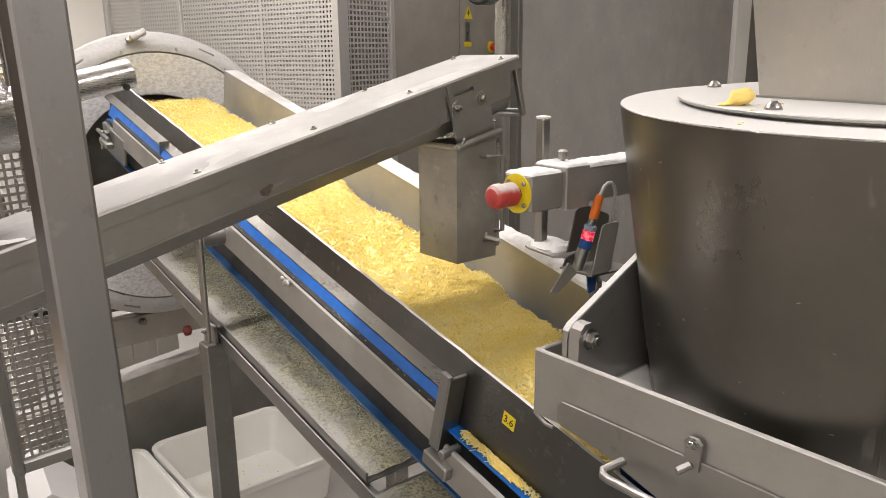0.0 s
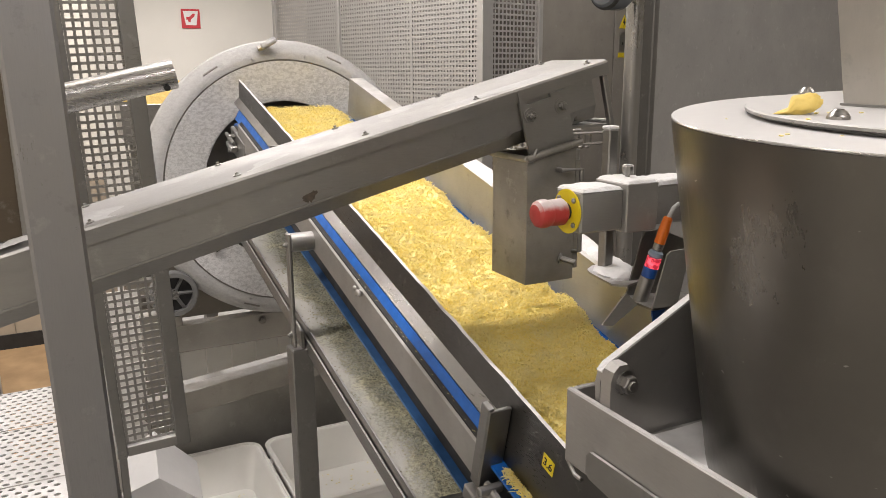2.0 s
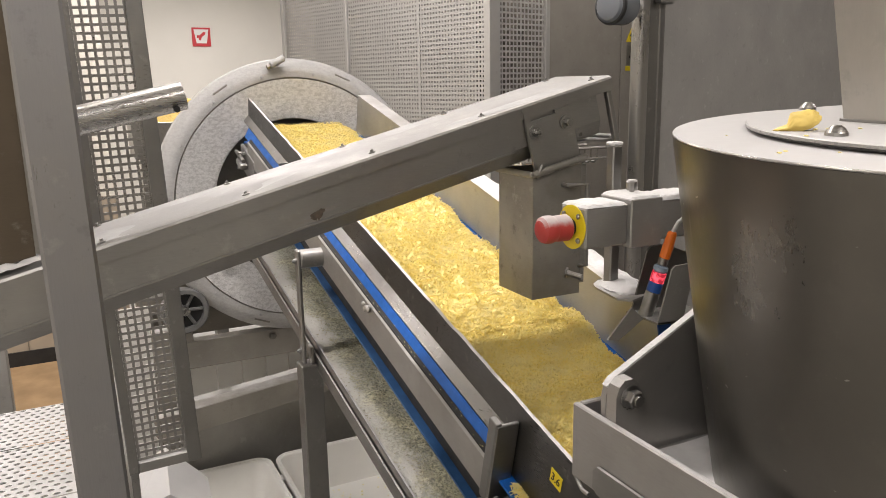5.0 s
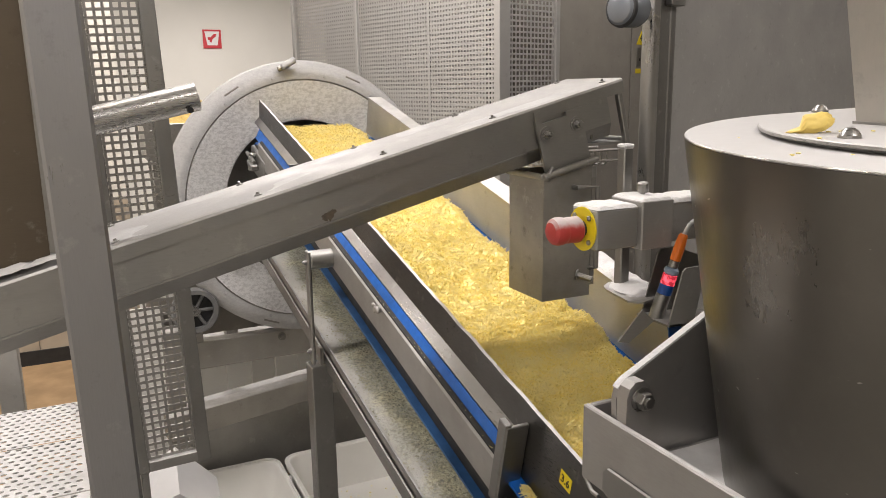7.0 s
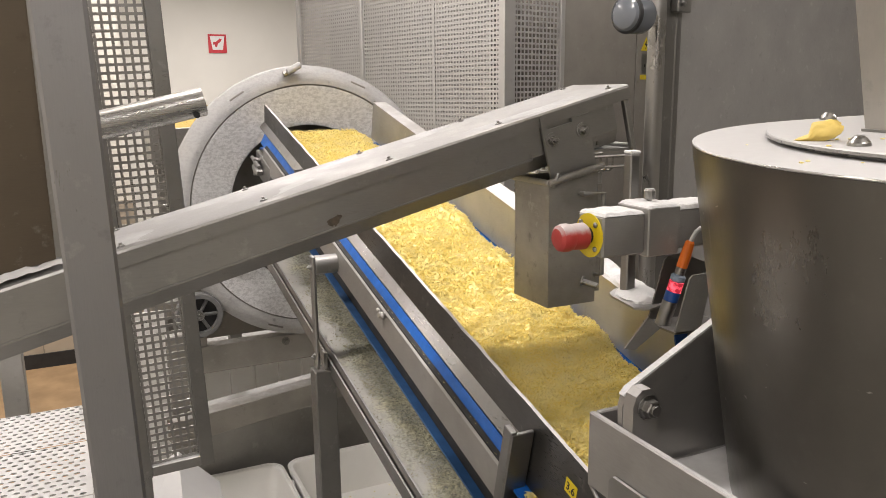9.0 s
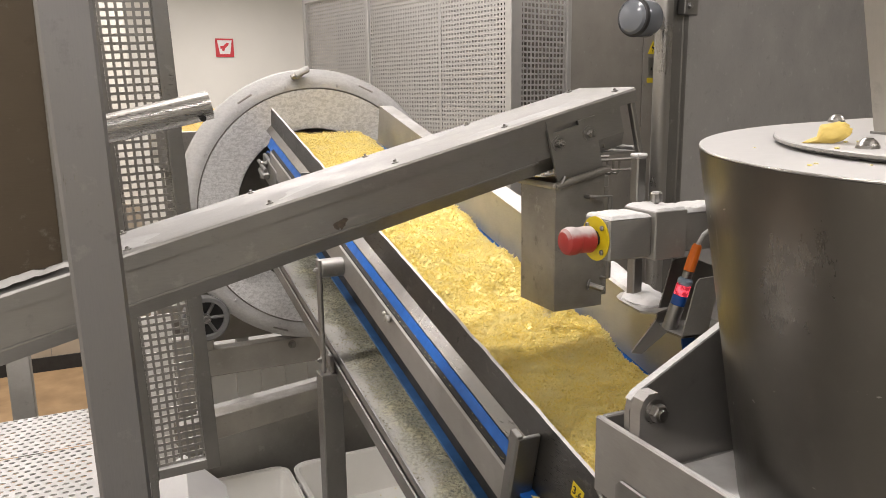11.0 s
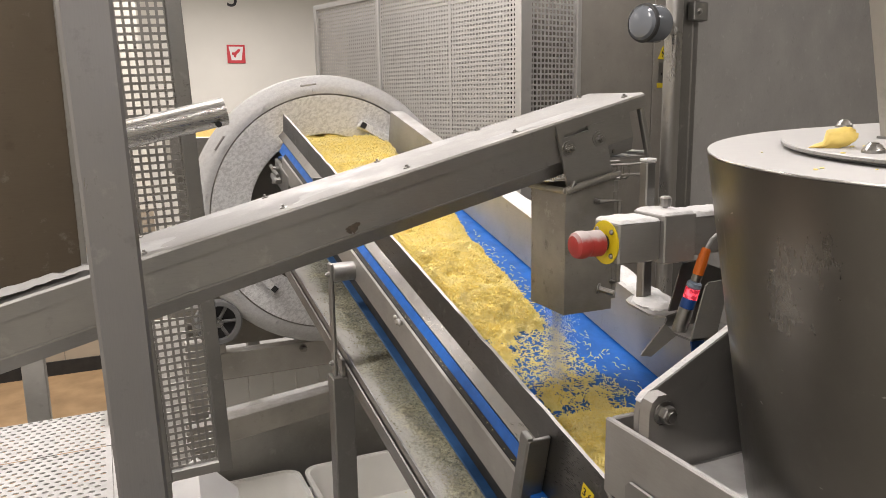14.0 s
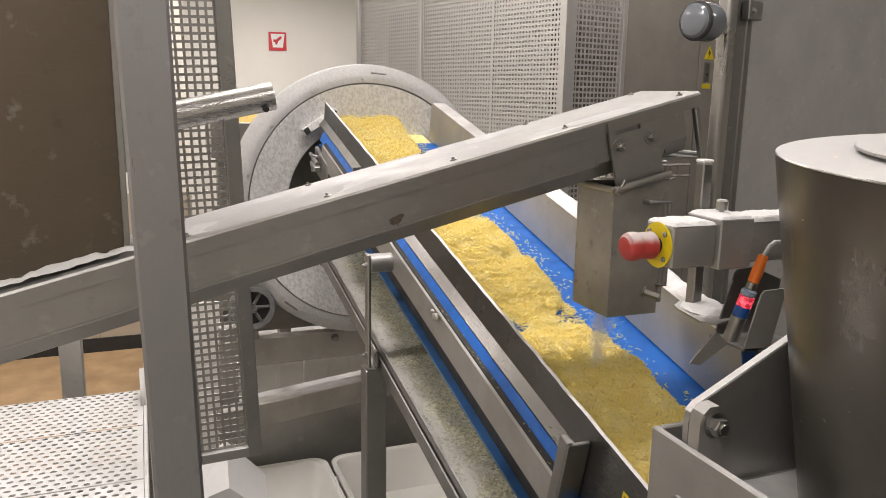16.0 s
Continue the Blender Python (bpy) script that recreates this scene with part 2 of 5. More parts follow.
def cheese_material(name, a, b, c3, share):
    m, nt, bsdf = material(name)
    geo = nt.nodes.new("ShaderNodeNewGeometry")
    c = mixc(nt, geo.outputs["Random Per Island"], a, b)
    c = mixc(nt, ramp(nt, noise_tex(nt, 16, 5), 0.48, 0.68, 0, 0.7), c, c3)
    c = mixc(nt, ramp(nt, noise_tex(nt, 9, 4, (1, 1, 0.2)), 0.60, 0.74, 0, 0.5), c, (0.92, 0.88, 0.72))
    link(nt, c, bsdf.inputs["Base Color"])
    bsdf.inputs["Roughness"].default_value = 0.45
    soft(m, nt, bsdf, c, share)
    return m


CHEESE = cheese_material("grated_cheese", (0.93, 0.85, 0.42), (0.925, 0.805, 0.29), (0.94, 0.88, 0.55), 0.5)
CHEESE_BED = plain("cheese_mass", (0.95, 0.85, 0.38), 0.6, 0.08, 60, bumpy=0.4, bscale=110, bdist=0.006)


def airborne_powder():
    m, nt, bsdf = material("airborne_powder")
    bsdf.inputs["Base Color"].default_value = (0.93, 0.92, 0.89, 1)
    bsdf.inputs["Roughness"].default_value = 1.0
    soft(m, nt, bsdf, (0.94, 0.93, 0.90), 0.5)
    return m


POWDER_AIR = airborne_powder()
HEAP = plain("heaped_cheese", (0.56, 0.39, 0.09), 0.6, 0.2, 30, bumpy=0.7, bscale=70, bdist=0.01)
LUMP = plain("firm_yellow_cheese", (0.80, 0.60, 0.16), 0.5, 0.12, 60, bumpy=0.5, bscale=120, bdist=0.002)


# ---- building helpers ----
def thing(name, loc=(0, 0, 0), label="", category="", group="", kind=""):
    ob = new(name)
    ob.empty_display_size = 0.1
    ob.matrix_world = Matrix.Translation(loc)
    return tagged(ob, label, category, group, kind)


def part(name, bm, mat, parent=None, label="", smooth=True, angle=22):
    """Links a bmesh, in the world's coordinates, as one mesh under a thing or a part."""
    me = bpy.data.meshes.new(name)
    bmesh.ops.recalc_face_normals(bm, faces=bm.faces)
    bm.to_mesh(me)
    bm.free()
    me.materials.append(mat)
    if smooth:
        me.shade_smooth()
        me.set_sharp_from_angle(angle=radians(angle))
    ob = new(name, me)
    if parent is not None:
        ob.parent = parent
        m = parent.matrix_basis if parent.parent is None else parent.parent.matrix_basis
        if parent.parent is None:
            ob.matrix_parent_inverse = m.inverted()
    if label:
        ob["label"] = label
    return ob


def box(bm, x0, x1, y0, y1, z0, z1, M=None, bevel=0.0, seg=1):
    geom = bmesh.ops.create_cube(bm, size=1.0)
    vs = geom["verts"]
    T = Matrix.Translation(((x0 + x1) / 2, (y0 + y1) / 2, (z0 + z1) / 2)) @ Matrix.Diagonal((x1 - x0, y1 - y0, z1 - z0, 1))
    bmesh.ops.transform(bm, matrix=T, verts=vs)
    if bevel > 0:
        es = list({e for v in vs for e in v.link_edges})
        r = bmesh.ops.bevel(bm, geom=es, offset=bevel, segments=seg, affect="EDGES", profile=0.5)
        vs = list({v for f in r["faces"] for v in f.verts} | {v for v in vs if v.is_valid})
        vs = list({v for v in vs if v.is_valid})
    if M is not None:
        linked, stack = set(vs), list(vs)
        while stack:
            v = stack.pop()
            for e in v.link_edges:
                o = e.other_vert(v)
                if o not in linked:
                    linked.add(o)
                    stack.append(o)
        bmesh.ops.transform(bm, matrix=M, verts=list(linked))
    return bm


def one_box(*a, **k):
    return box(bmesh.new(), *a, **k)


def frame_to(p0, p1):
    p0, p1 = Vector(p0), Vector(p1)
    return Matrix.Translation(p0) @ (p1 - p0).to_track_quat("Z", "Y").to_matrix().to_4x4(), (p1 - p0).length


def lathe(bm, profile, M=None, seg=32, closed=False):
    """Turns (radius, height) pairs round the z axis of M."""
    M = M or Matrix()
    rings = []
    for r, z in profile:
        if r < 1e-6:
            rings.append([bm.verts.new(M @ Vector((0, 0, z)))])
        else:
            rings.append([bm.verts.new(M @ Vector((r * math.cos(2 * math.pi * k / seg), r * math.sin(2 * math.pi * k / seg), z))) for k in range(seg)])
    pairs = list(zip(rings, rings[1:])) + ([(rings[-1], rings[0])] if closed else [])
    for a, b in pairs:
        for k in range(seg):
            j = (k + 1) % seg
            if len(a) == 1 and len(b) == 1:
                continue
            if len(a) == 1:
                bm.faces.new((a[0], b[j], b[k]))
            elif len(b) == 1:
                bm.faces.new((a[k], a[j], b[0]))
            else:
                bm.faces.new((a[k], a[j], b[j], b[k]))
    return bm


def rod(bm, p0, p1, r, seg=20, bevel=0.0, hollow=0.0):
    M, l = frame_to(p0, p1)
    b = min(bevel, r * 0.6)
    if hollow > 0:
        prof = [(r, 0), (r, l), (hollow, l), (hollow, 0)]
        return lathe(bm, prof, M, seg, closed=True)
    prof = [(0, 0), (r - b, 0), (r, b), (r, l - b), (r - b, l), (0, l)] if b > 0 else [(0, 0), (r, 0), (r, l), (0, l)]
    return lathe(bm, prof, M, seg)


def one_rod(*a, **k):
    return rod(bmesh.new(), *a, **k)


def prism(bm, poly, axis, lo, hi, M=None):
    """A flat outline, pulled along an axis from lo to hi. axis x: outline in (y, z); y: (x, z); z: (x, y)."""
    def at(p, t):
        return {"x": (t, p[0], p[1]), "y": (p[0], t, p[1]), "z": (p[0], p[1], t)}[axis]
    a = [bm.verts.new((M or Matrix()) @ Vector(at(p, lo))) for p in poly]
    b = [bm.verts.new((M or Matrix()) @ Vector(at(p, hi))) for p in poly]
    bm.faces.new(a)
    bm.faces.new(b[::-1])
    for k in range(len(poly)):
        j = (k + 1) % len(poly)
        bm.faces.new((a[k], b[k], b[j], a[j]))
    return bm


def one_prism(*a, **k):
    return prism(bmesh.new(), *a, **k)


def pipe_along(bm, pts, r, seg=10):
    """A bent round bar through the points."""
    pts = [Vector(p) for p in pts]
    rings, side = [], None
    for i, p in enumerate(pts):
        d = (pts[min(i + 1, len(pts) - 1)] - pts[max(i - 1, 0)]).normalized()
        if side is None:
            side = d.orthogonal().normalized()
        side = (side - d * side.dot(d)).normalized()
        up = d.cross(side)
        rings.append([bm.verts.new(p + r * (math.cos(2 * math.pi * k / seg) * side + math.sin(2 * math.pi * k / seg) * up)) for k in range(seg)])
    for a, b in zip(rings, rings[1:]):
        for k in range(seg):
            j = (k + 1) % seg
            bm.faces.new((a[k], a[j], b[j], b[k]))
    bm.faces.new(rings[0][::-1])
    bm.faces.new(rings[-1])
    return bm


def hexagon_bolt(bm, p, normal, r=0.009, h=0.008):
    M = Matrix.Translation(p) @ Vector(normal).to_track_quat("Z", "Y").to_matrix().to_4x4()
    lathe(bm, [(r * 1.35, 0), (r * 1.35, 0.002), (0, 0.002)], M, 18)
    lathe(bm, [(r, 0.002), (r, h), (r * 0.85, h + 0.0015), (0, h + 0.0015)], M, 6)
    lathe(bm, [(r * 0.55, h), (r * 0.55, h + 0.005), (0, h + 0.005)], M, 12)
    return bm


# ---- setting ----
floor = part("floor", one_box(-6, 9, -5, 14, -0.1, 0.0), FLOOR)
tagged(floor, "grey resin floor dusted with white powder", "floor", kind="structure")
ceiling = part("ceiling", one_box(-6, 9, -5, 14, 3.45, 3.55), CEIL)
tagged(ceiling, "white panelled ceiling", "ceiling", kind="structure")
wall_back = part("wall_back", one_box(-6, 9, 11.0, 11.2, 0, 3.45), WALL)
tagged(wall_back, "cream insulated panel wall at the back", "wall", kind="structure")
wall_left = part("wall_left", one_box(-3.2, -3.0, -4, 11.0, 0, 3.45), WALL)
tagged(wall_left, "cream insulated panel side wall", "wall", kind="structure")
wall_near = part("wall_near", one_box(-3.2, 7.2, -4.2, -4.0, 0, 3.45), WALL)
tagged(wall_near, "cream insulated panel wall behind the camera", "wall", kind="structure")
wall_right = part("wall_right", one_box(7.0, 7.2, -4, 11.0, 0, 3.45), WALL)
tagged(wall_right, "cream insulated panel side wall", "wall", kind="structure")

# Fixtures added for the assumed lamps; none of them is in view.
for lx, ly, lz, turn, watts in LAMPS:
    lamp = thing("assumed_ceiling_light", (lx, ly, lz), "long white ceiling light with a glowing diffuser, unseen and assumed", "ceiling light", "ceiling lights")
    part("housing", one_box(lx - 0.8, lx + 0.8, ly - 0.13, ly + 0.13, lz + 0.025, lz + 0.07, bevel=0.008), CEIL, lamp)
    part("diffuser", one_box(lx - 0.77, lx + 0.77, ly - 0.11, ly + 0.11, lz + 0.006, lz + 0.024, bevel=0.004), TUBE_GLOW, lamp)

# ---- conveyor ----
TILT = math.degrees(math.atan(0.25))
CONV = pose(0, 1.239, 1.177, TILT)        # x across, y up the belt, z off the belt
V0, V1 = -3.1, 1.75
conveyor = thing("belt_conveyor", (0.88, 0.9, 0.0), "inclined stainless belt conveyor with blue belt and side guards", "conveyor")


def cpart(name, bm, mat, label="", parent=None):
    bmesh.ops.transform(bm, matrix=CONV, verts=bm.verts)
    return part(name, bm, mat, parent or conveyor, label)


belt_bm = bmesh.new()
RB = 0.065
loop = [(V0, 0.0), (V1, 0.0)]
for k in range(1, 12):
    a = math.pi / 2 - math.pi * k / 12
    loop.append((V1 + RB * math.cos(a), -RB + RB * math.sin(a)))
loop += [(V1, -2 * RB), (V0, -2 * RB)]
for k in range(1, 12):
    a = -math.pi / 2 - math.pi * k / 12
    loop.append((V0 + RB * math.cos(a), -RB + RB * math.sin(a)))
n = len(loop)


def inset(p, d):
    c = Vector((min(max(p[0], V0), V1), -RB))
    q = Vector(p) - c
    return c + q * (1 - d / RB)


outer = [[belt_bm.verts.new((x, p[0], p[1])) for p in loop] for x in (0.634, 1.122)]
inner = [[belt_bm.verts.new((x, *inset(p, 0.005))) for p in loop] for x in (0.634, 1.122)]
for k in range(n):
    j = (k + 1) % n
    belt_bm.faces.new((outer[0][k], outer[0][j], outer[1][j], outer[1][k]))
    belt_bm.faces.new((inner[0][k], inner[1][k], inner[1][j], inner[0][j]))
    for s in (0, 1):
        belt_bm.faces.new((outer[s][k], inner[s][k], inner[s][j], outer[s][j]))
belt = cpart("belt", belt_bm, BELT, "blue plastic conveyor belt with scattered shreds")
# the return run takes the shaded copy of the belt colour
belt.data.materials.append(BELT_SHADED)
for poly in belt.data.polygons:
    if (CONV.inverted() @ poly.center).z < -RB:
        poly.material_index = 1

GEND = 1.815
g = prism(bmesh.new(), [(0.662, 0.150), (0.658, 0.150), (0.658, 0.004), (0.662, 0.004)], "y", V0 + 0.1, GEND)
cpart("side_guard", g, STEEL_GUARD_REFLECT, "folded steel side guard with powdered top edge")
# The flange is of the same sheet but without the darkened reflection.
cpart("guard_flange", prism(bmesh.new(), [(0.6575, 0.083), (0.640, 0.063), (0.6405, 0.0605), (0.6575, 0.0805)], "y", -0.165, GEND), STEEL_CLEAN)
g = bmesh.new()
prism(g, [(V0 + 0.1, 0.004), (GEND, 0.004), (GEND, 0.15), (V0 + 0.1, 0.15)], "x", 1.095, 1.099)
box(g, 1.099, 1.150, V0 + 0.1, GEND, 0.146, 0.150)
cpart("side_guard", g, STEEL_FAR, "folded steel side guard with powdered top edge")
# outer side frames, with a rolled upper edge
sect = [(0.618, -0.041), (0.622, -0.045), (0.634, -0.045), (0.634, -0.042), (0.624, -0.041), (0.623, 0.022), (0.628, 0.027), (0.628, 0.030), (0.622, 0.030), (0.6185, 0.026)]
cpart("side_frame", prism(bmesh.new(), sect, "y", -0.165, V1 - 0.09), STEEL_FRAME)
cpart("side_frame", prism(bmesh.new(), [(a, b - 0.055) for a, b in sect], "y", V0 + 0.1, -0.20), STEEL_FRAME)
cpart("side_frame", one_box(1.126, 1.134, V0 + 0.1, V1 - 0.09, -0.08, 0.03, bevel=0.002), STEEL_CLEAN)
cpart("belt_skirt", prism(bmesh.new(), [(0.6265, 0.024), (0.6405, 0.0595), (0.6390, 0.0605), (0.6245, 0.026)], "y", -0.162, V1 - 0.02), BELT, "blue sealing skirt along the belt")
# Black strip added to draw the shaded gap between side frame and return belt.
cpart("shadow_gap_strip", one_box(0.654, 0.690, V0 + 0.12, V1 - 0.1, -0.1245, -0.03), BLACK, "black strip standing in for the shaded gap under the side frame")
cpart("gasket", prism(bmesh.new(), [(0.6225, 0.026), (0.6262, 0.024), (0.6315, 0.0390), (0.6295, 0.0405), (0.6225, 0.0345)], "y", -0.162, V1 - 0.10), BLACK, "black rubber sealing strip")
cpart("slider_bed", one_box(0.66, 1.10, V0 + 0.1, V1 - 0.08, -0.016, -0.008), STEEL_DARK)
for v in (V0, V1):
    cpart("pulley", one_rod((0.636, v, -RB), (1.12, v, -RB), RB - 0.006, 28), STEEL_DARK)
# bracket across the belt edge
cpart("bracket", one_box(0.614, 0.657, -0.192, -0.184, -0.045, 0.118, bevel=0.0015), STEEL_PLATE, "upright bracket plate with welded edge")
cpart("bracket", one_box(0.612, 0.624, -0.190, -0.165, -0.045, 0.122, bevel=0.0015), STEEL_PLATE)
cpart("clamp_block", one_box(0.600, 0.628, -0.235, -0.165, -0.082, -0.052, bevel=0.003), STEEL)
cpart("clamp_pin", one_rod((0.60, -0.215, -0.03), (0.645, -0.215, -0.03), 0.009, 14, 0.002), STEEL)
# wing nut on the side frame
cpart("wing_nut", one_rod((0.622, 0.402, 0.018), (0.604, 0.402, 0.022), 0.008, 14, 0.002), STEEL_DUSTY, "powder-caked wing nut")
for dv in (-1, 1):
    wing = bmesh.new()
    bmesh.ops.create_icosphere(wing, subdivisions=2, radius=1.0)
    bmesh.ops.transform(wing, matrix=Matrix.Translation((0.607, 0.402 + 0.013 * dv, 0.026)) @ pose(0, 0, 0, -25 * dv) @ Matrix.Diagonal((0.0045, 0.010, 0.0065, 1)), verts=wing.verts)
    cpart("wing", wing, STEEL_DUSTY)
# head bearing and tensioner
cpart("bearing_plate", one_box(0.616, 0.630, V1 - 0.20, V1 + 0.02, -0.105, -0.012, bevel=0.003), STEEL)
cpart("tensioner", one_box(0.590, 0.616, V1 - 0.10, V1 - 0.02, -0.075, -0.055, bevel=0.003), STEEL)
cpart("tensioner", one_box(0.596, 0.616, V1 - 0.03, V1 - 0.015, -0.10, -0.03, bevel=0.003), STEEL)
cpart("tension_bolt", one_rod((0.603, V1 - 0.09, -0.045), (0.603, V1 + 0.03, -0.045), 0.007, 10), STEEL)
cpart("tension_bolt", hexagon_bolt(bmesh.new(), (0.616, V1 - 0.05, -0.03), (-1, 0, 0), 0.008, 0.007), STEEL)
cpart("tab", one_box(0.628, 0.657, V1 - 0.50, V1 - 0.494, 0.02, 0.085), STEEL)
# yellow label with two digits
label_plate = cpart("label", one_box(0.6568, 0.6577, -0.323, -0.293, 0.080, 0.106), YELLOW, "yellow label reading 3.6 in black")


def text_part(body, size, M, mat, parent, name="lettering"):
    cu = bpy.data.curves.new(name, "FONT")
    cu.body, cu.size, cu.align_x, cu.align_y, cu.extrude = body, size, "CENTER", "CENTER", 0.0004
    ob = new(name, cu)
    me = bpy.data.meshes.new_from_object(ob)
    bpy.data.objects.remove(ob)
    me.transform(M)
    me.materials.append(mat)
    ob = new(name, me)
    ob.parent = parent
    if parent.parent is None:
        ob.matrix_parent_inverse = parent.matrix_basis.inverted()
    return ob


text_part("3.6", 0.020, CONV @ Matrix.Translation((0.6562, -0.308, 0.093)) @ Matrix(((0, 0, -1, 0), (-1, 0, 0, 0), (0, 1, 0, 0), (0, 0, 0, 1))), INK, label_plate)

# catch tray under the conveyor
TRAY = pose(0, 1.325, 0.956, math.degrees(math.atan(0.204)))
tray = thing("crumb_tray", (0.86, 1.9, 0.95), "steel catch tray full of cheese crumbs and powder", "tray")
tb = prism(bmesh.new(), [(0.600, 0.0), (0.596, 0.0), (0.596, -0.03), (1.16, -0.03), (1.16, 0.0), (1.156, 0.0), (1.156, -0.026), (0.600, -0.026)], "y", -0.04, 1.62)
bmesh.ops.transform(tb, matrix=TRAY, verts=tb.verts)
part("sheet", tb, STEEL, tray)
tb = prism(bmesh.new(), [(0.592, -0.025), (0.588, -0.025), (0.588, -0.065), (0.63, -0.065), (0.63, -0.061), (0.592, -0.061)], "y", -0.9, 1.62)
bmesh.ops.transform(tb, matrix=TRAY, verts=tb.verts)
part("rail", tb, STEEL, tray)
tb = prism(bmesh.new(), [(0.600, -0.055), (0.600, -0.059), (1.16, -0.059), (1.16, -0.055)], "y", -0.9, -0.05)
bmesh.ops.transform(tb, matrix=TRAY, verts=tb.verts)
part("lower_sheet", tb, STEEL, tray)


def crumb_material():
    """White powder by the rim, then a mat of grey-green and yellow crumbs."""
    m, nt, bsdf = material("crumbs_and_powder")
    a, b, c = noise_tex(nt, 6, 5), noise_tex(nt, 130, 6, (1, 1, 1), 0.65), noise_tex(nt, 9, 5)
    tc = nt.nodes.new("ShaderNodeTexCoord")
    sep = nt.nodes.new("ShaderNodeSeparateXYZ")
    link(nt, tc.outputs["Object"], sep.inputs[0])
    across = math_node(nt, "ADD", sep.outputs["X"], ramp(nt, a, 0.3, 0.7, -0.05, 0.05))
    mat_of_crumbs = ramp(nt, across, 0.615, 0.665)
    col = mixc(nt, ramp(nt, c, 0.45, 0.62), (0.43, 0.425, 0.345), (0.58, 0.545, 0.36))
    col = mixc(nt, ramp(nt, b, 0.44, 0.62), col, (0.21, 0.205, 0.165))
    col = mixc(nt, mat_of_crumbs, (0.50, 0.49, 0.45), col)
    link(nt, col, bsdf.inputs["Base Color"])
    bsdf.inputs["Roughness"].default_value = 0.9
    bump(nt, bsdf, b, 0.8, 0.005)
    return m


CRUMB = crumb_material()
DRY_SHRED = plain("dry_shred", (0.50, 0.48, 0.35), 0.85, 0.5, 40, bumpy=0)


def lumpy_sheet(x0, x1, y0, y1, nx, ny, height, M):
    bm = bmesh.new()
    rows = [[bm.verts.new((x0 + (x1 - x0) * i / nx, y0 + (y1 - y0) * j / ny, height(x0 + (x1 - x0) * i / nx, y0 + (y1 - y0) * j / ny))) for j in range(ny + 1)] for i in range(nx + 1)]
    for i in range(nx):
        for j in range(ny):
            bm.faces.new((rows[i][j], rows[i + 1][j], rows[i + 1][j + 1], rows[i][j + 1]))
    bmesh.ops.transform(bm, matrix=M, verts=bm.verts)
    return bm


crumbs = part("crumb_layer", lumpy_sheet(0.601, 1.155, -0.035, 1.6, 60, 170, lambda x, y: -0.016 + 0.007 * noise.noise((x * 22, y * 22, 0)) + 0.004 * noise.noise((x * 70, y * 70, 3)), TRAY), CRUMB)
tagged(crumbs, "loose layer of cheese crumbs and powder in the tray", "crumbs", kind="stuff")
grit_v, grit_f = [], []
grit_rng = random.Random(23)
for _ in range(9000):
    gx, gy = grit_rng.uniform(0.603, 0.86), grit_rng.uniform(-0.03, 1.2)
    if grit_rng.random() > min(1.0, 0.12 + max(0.0, (gx - 0.63 + 0.04 * noise.noise((gx * 6, gy * 6, 2))) / 0.05)):
        continue
    gl, gw, ga = grit_rng.uniform(0.0012, 0.0042), grit_rng.uniform(0.0006, 0.0013), grit_rng.uniform(0, 6.28)
    d, e = Vector((math.cos(ga), math.sin(ga), grit_rng.uniform(-0.4, 0.4))) * gl, Vector((-math.sin(ga), math.cos(ga), 0)) * gw
    c, b0 = Vector((gx, gy, -0.0115 + 0.007 * noise.noise((gx * 22, gy * 22, 0)))), len(grit_v)
    grit_v += [c - d - e, c - d + e, c + d + e, c + d - e, c - d * 0.8 + Vector((0, 0, gw * 1.6)), c + d * 0.8 + Vector((0, 0, gw * 1.6))]
    grit_f += [(b0, b0 + 3, b0 + 5, b0 + 4), (b0 + 1, b0 + 4, b0 + 5, b0 + 2), (b0, b0 + 4, b0 + 1), (b0 + 3, b0 + 2, b0 + 5), (b0, b0 + 1, b0 + 2, b0 + 3)]
grit_mesh = bpy.data.meshes.new("dry_shreds")
grit_mesh.from_pydata(grit_v, [], grit_f)
grit_mesh.transform(TRAY)
grit_mesh.materials.append(DRY_SHRED)
tagged(new("dry_shreds", grit_mesh), "dry grey-green cheese shreds strewn over the tray", "crumbs", kind="stuff")
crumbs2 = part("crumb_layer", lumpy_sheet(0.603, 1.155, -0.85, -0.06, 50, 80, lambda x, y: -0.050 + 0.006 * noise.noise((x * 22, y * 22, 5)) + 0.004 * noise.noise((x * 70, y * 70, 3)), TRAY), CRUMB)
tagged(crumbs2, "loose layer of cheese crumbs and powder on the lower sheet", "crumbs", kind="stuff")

# powder lying on the far guard
ridge = part("powder_ridge", lumpy_sheet(1.088, 1.152, -0.55, 1.0, 14, 190, lambda x, y: 0.149 + max(0.0, 0.022 + 0.010 * noise.noise((y * 7, 0, 0)) + 0.006 * noise.noise((x * 50, y * 50, 2))) * max(0.0, math.sin(math.pi * min(1, max(0, (x - 1.088) / 0.064)))) ** 0.6 * min(1.0, (1.0 - y) / 0.5 + 0.12), CONV), POWDER)
tagged(ridge, "ridge of white powder lying along the guard edge", "powder", kind="stuff")
crust = part("powder_crust", lumpy_sheet(0.6565, 0.6635, -0.9, 1.8, 3, 300, lambda x, y: 0.1495 + 0.0035 * max(0.0, 0.35 + noise.noise((y * 16, 1, 0))), CONV), POWDER)
tagged(crust, "thin crust of white powder along the near guard edge", "powder", kind="stuff")

# shreds caught on the belt edge by the bracket
crumb_rng = random.Random(11)

sv, sf = [], []


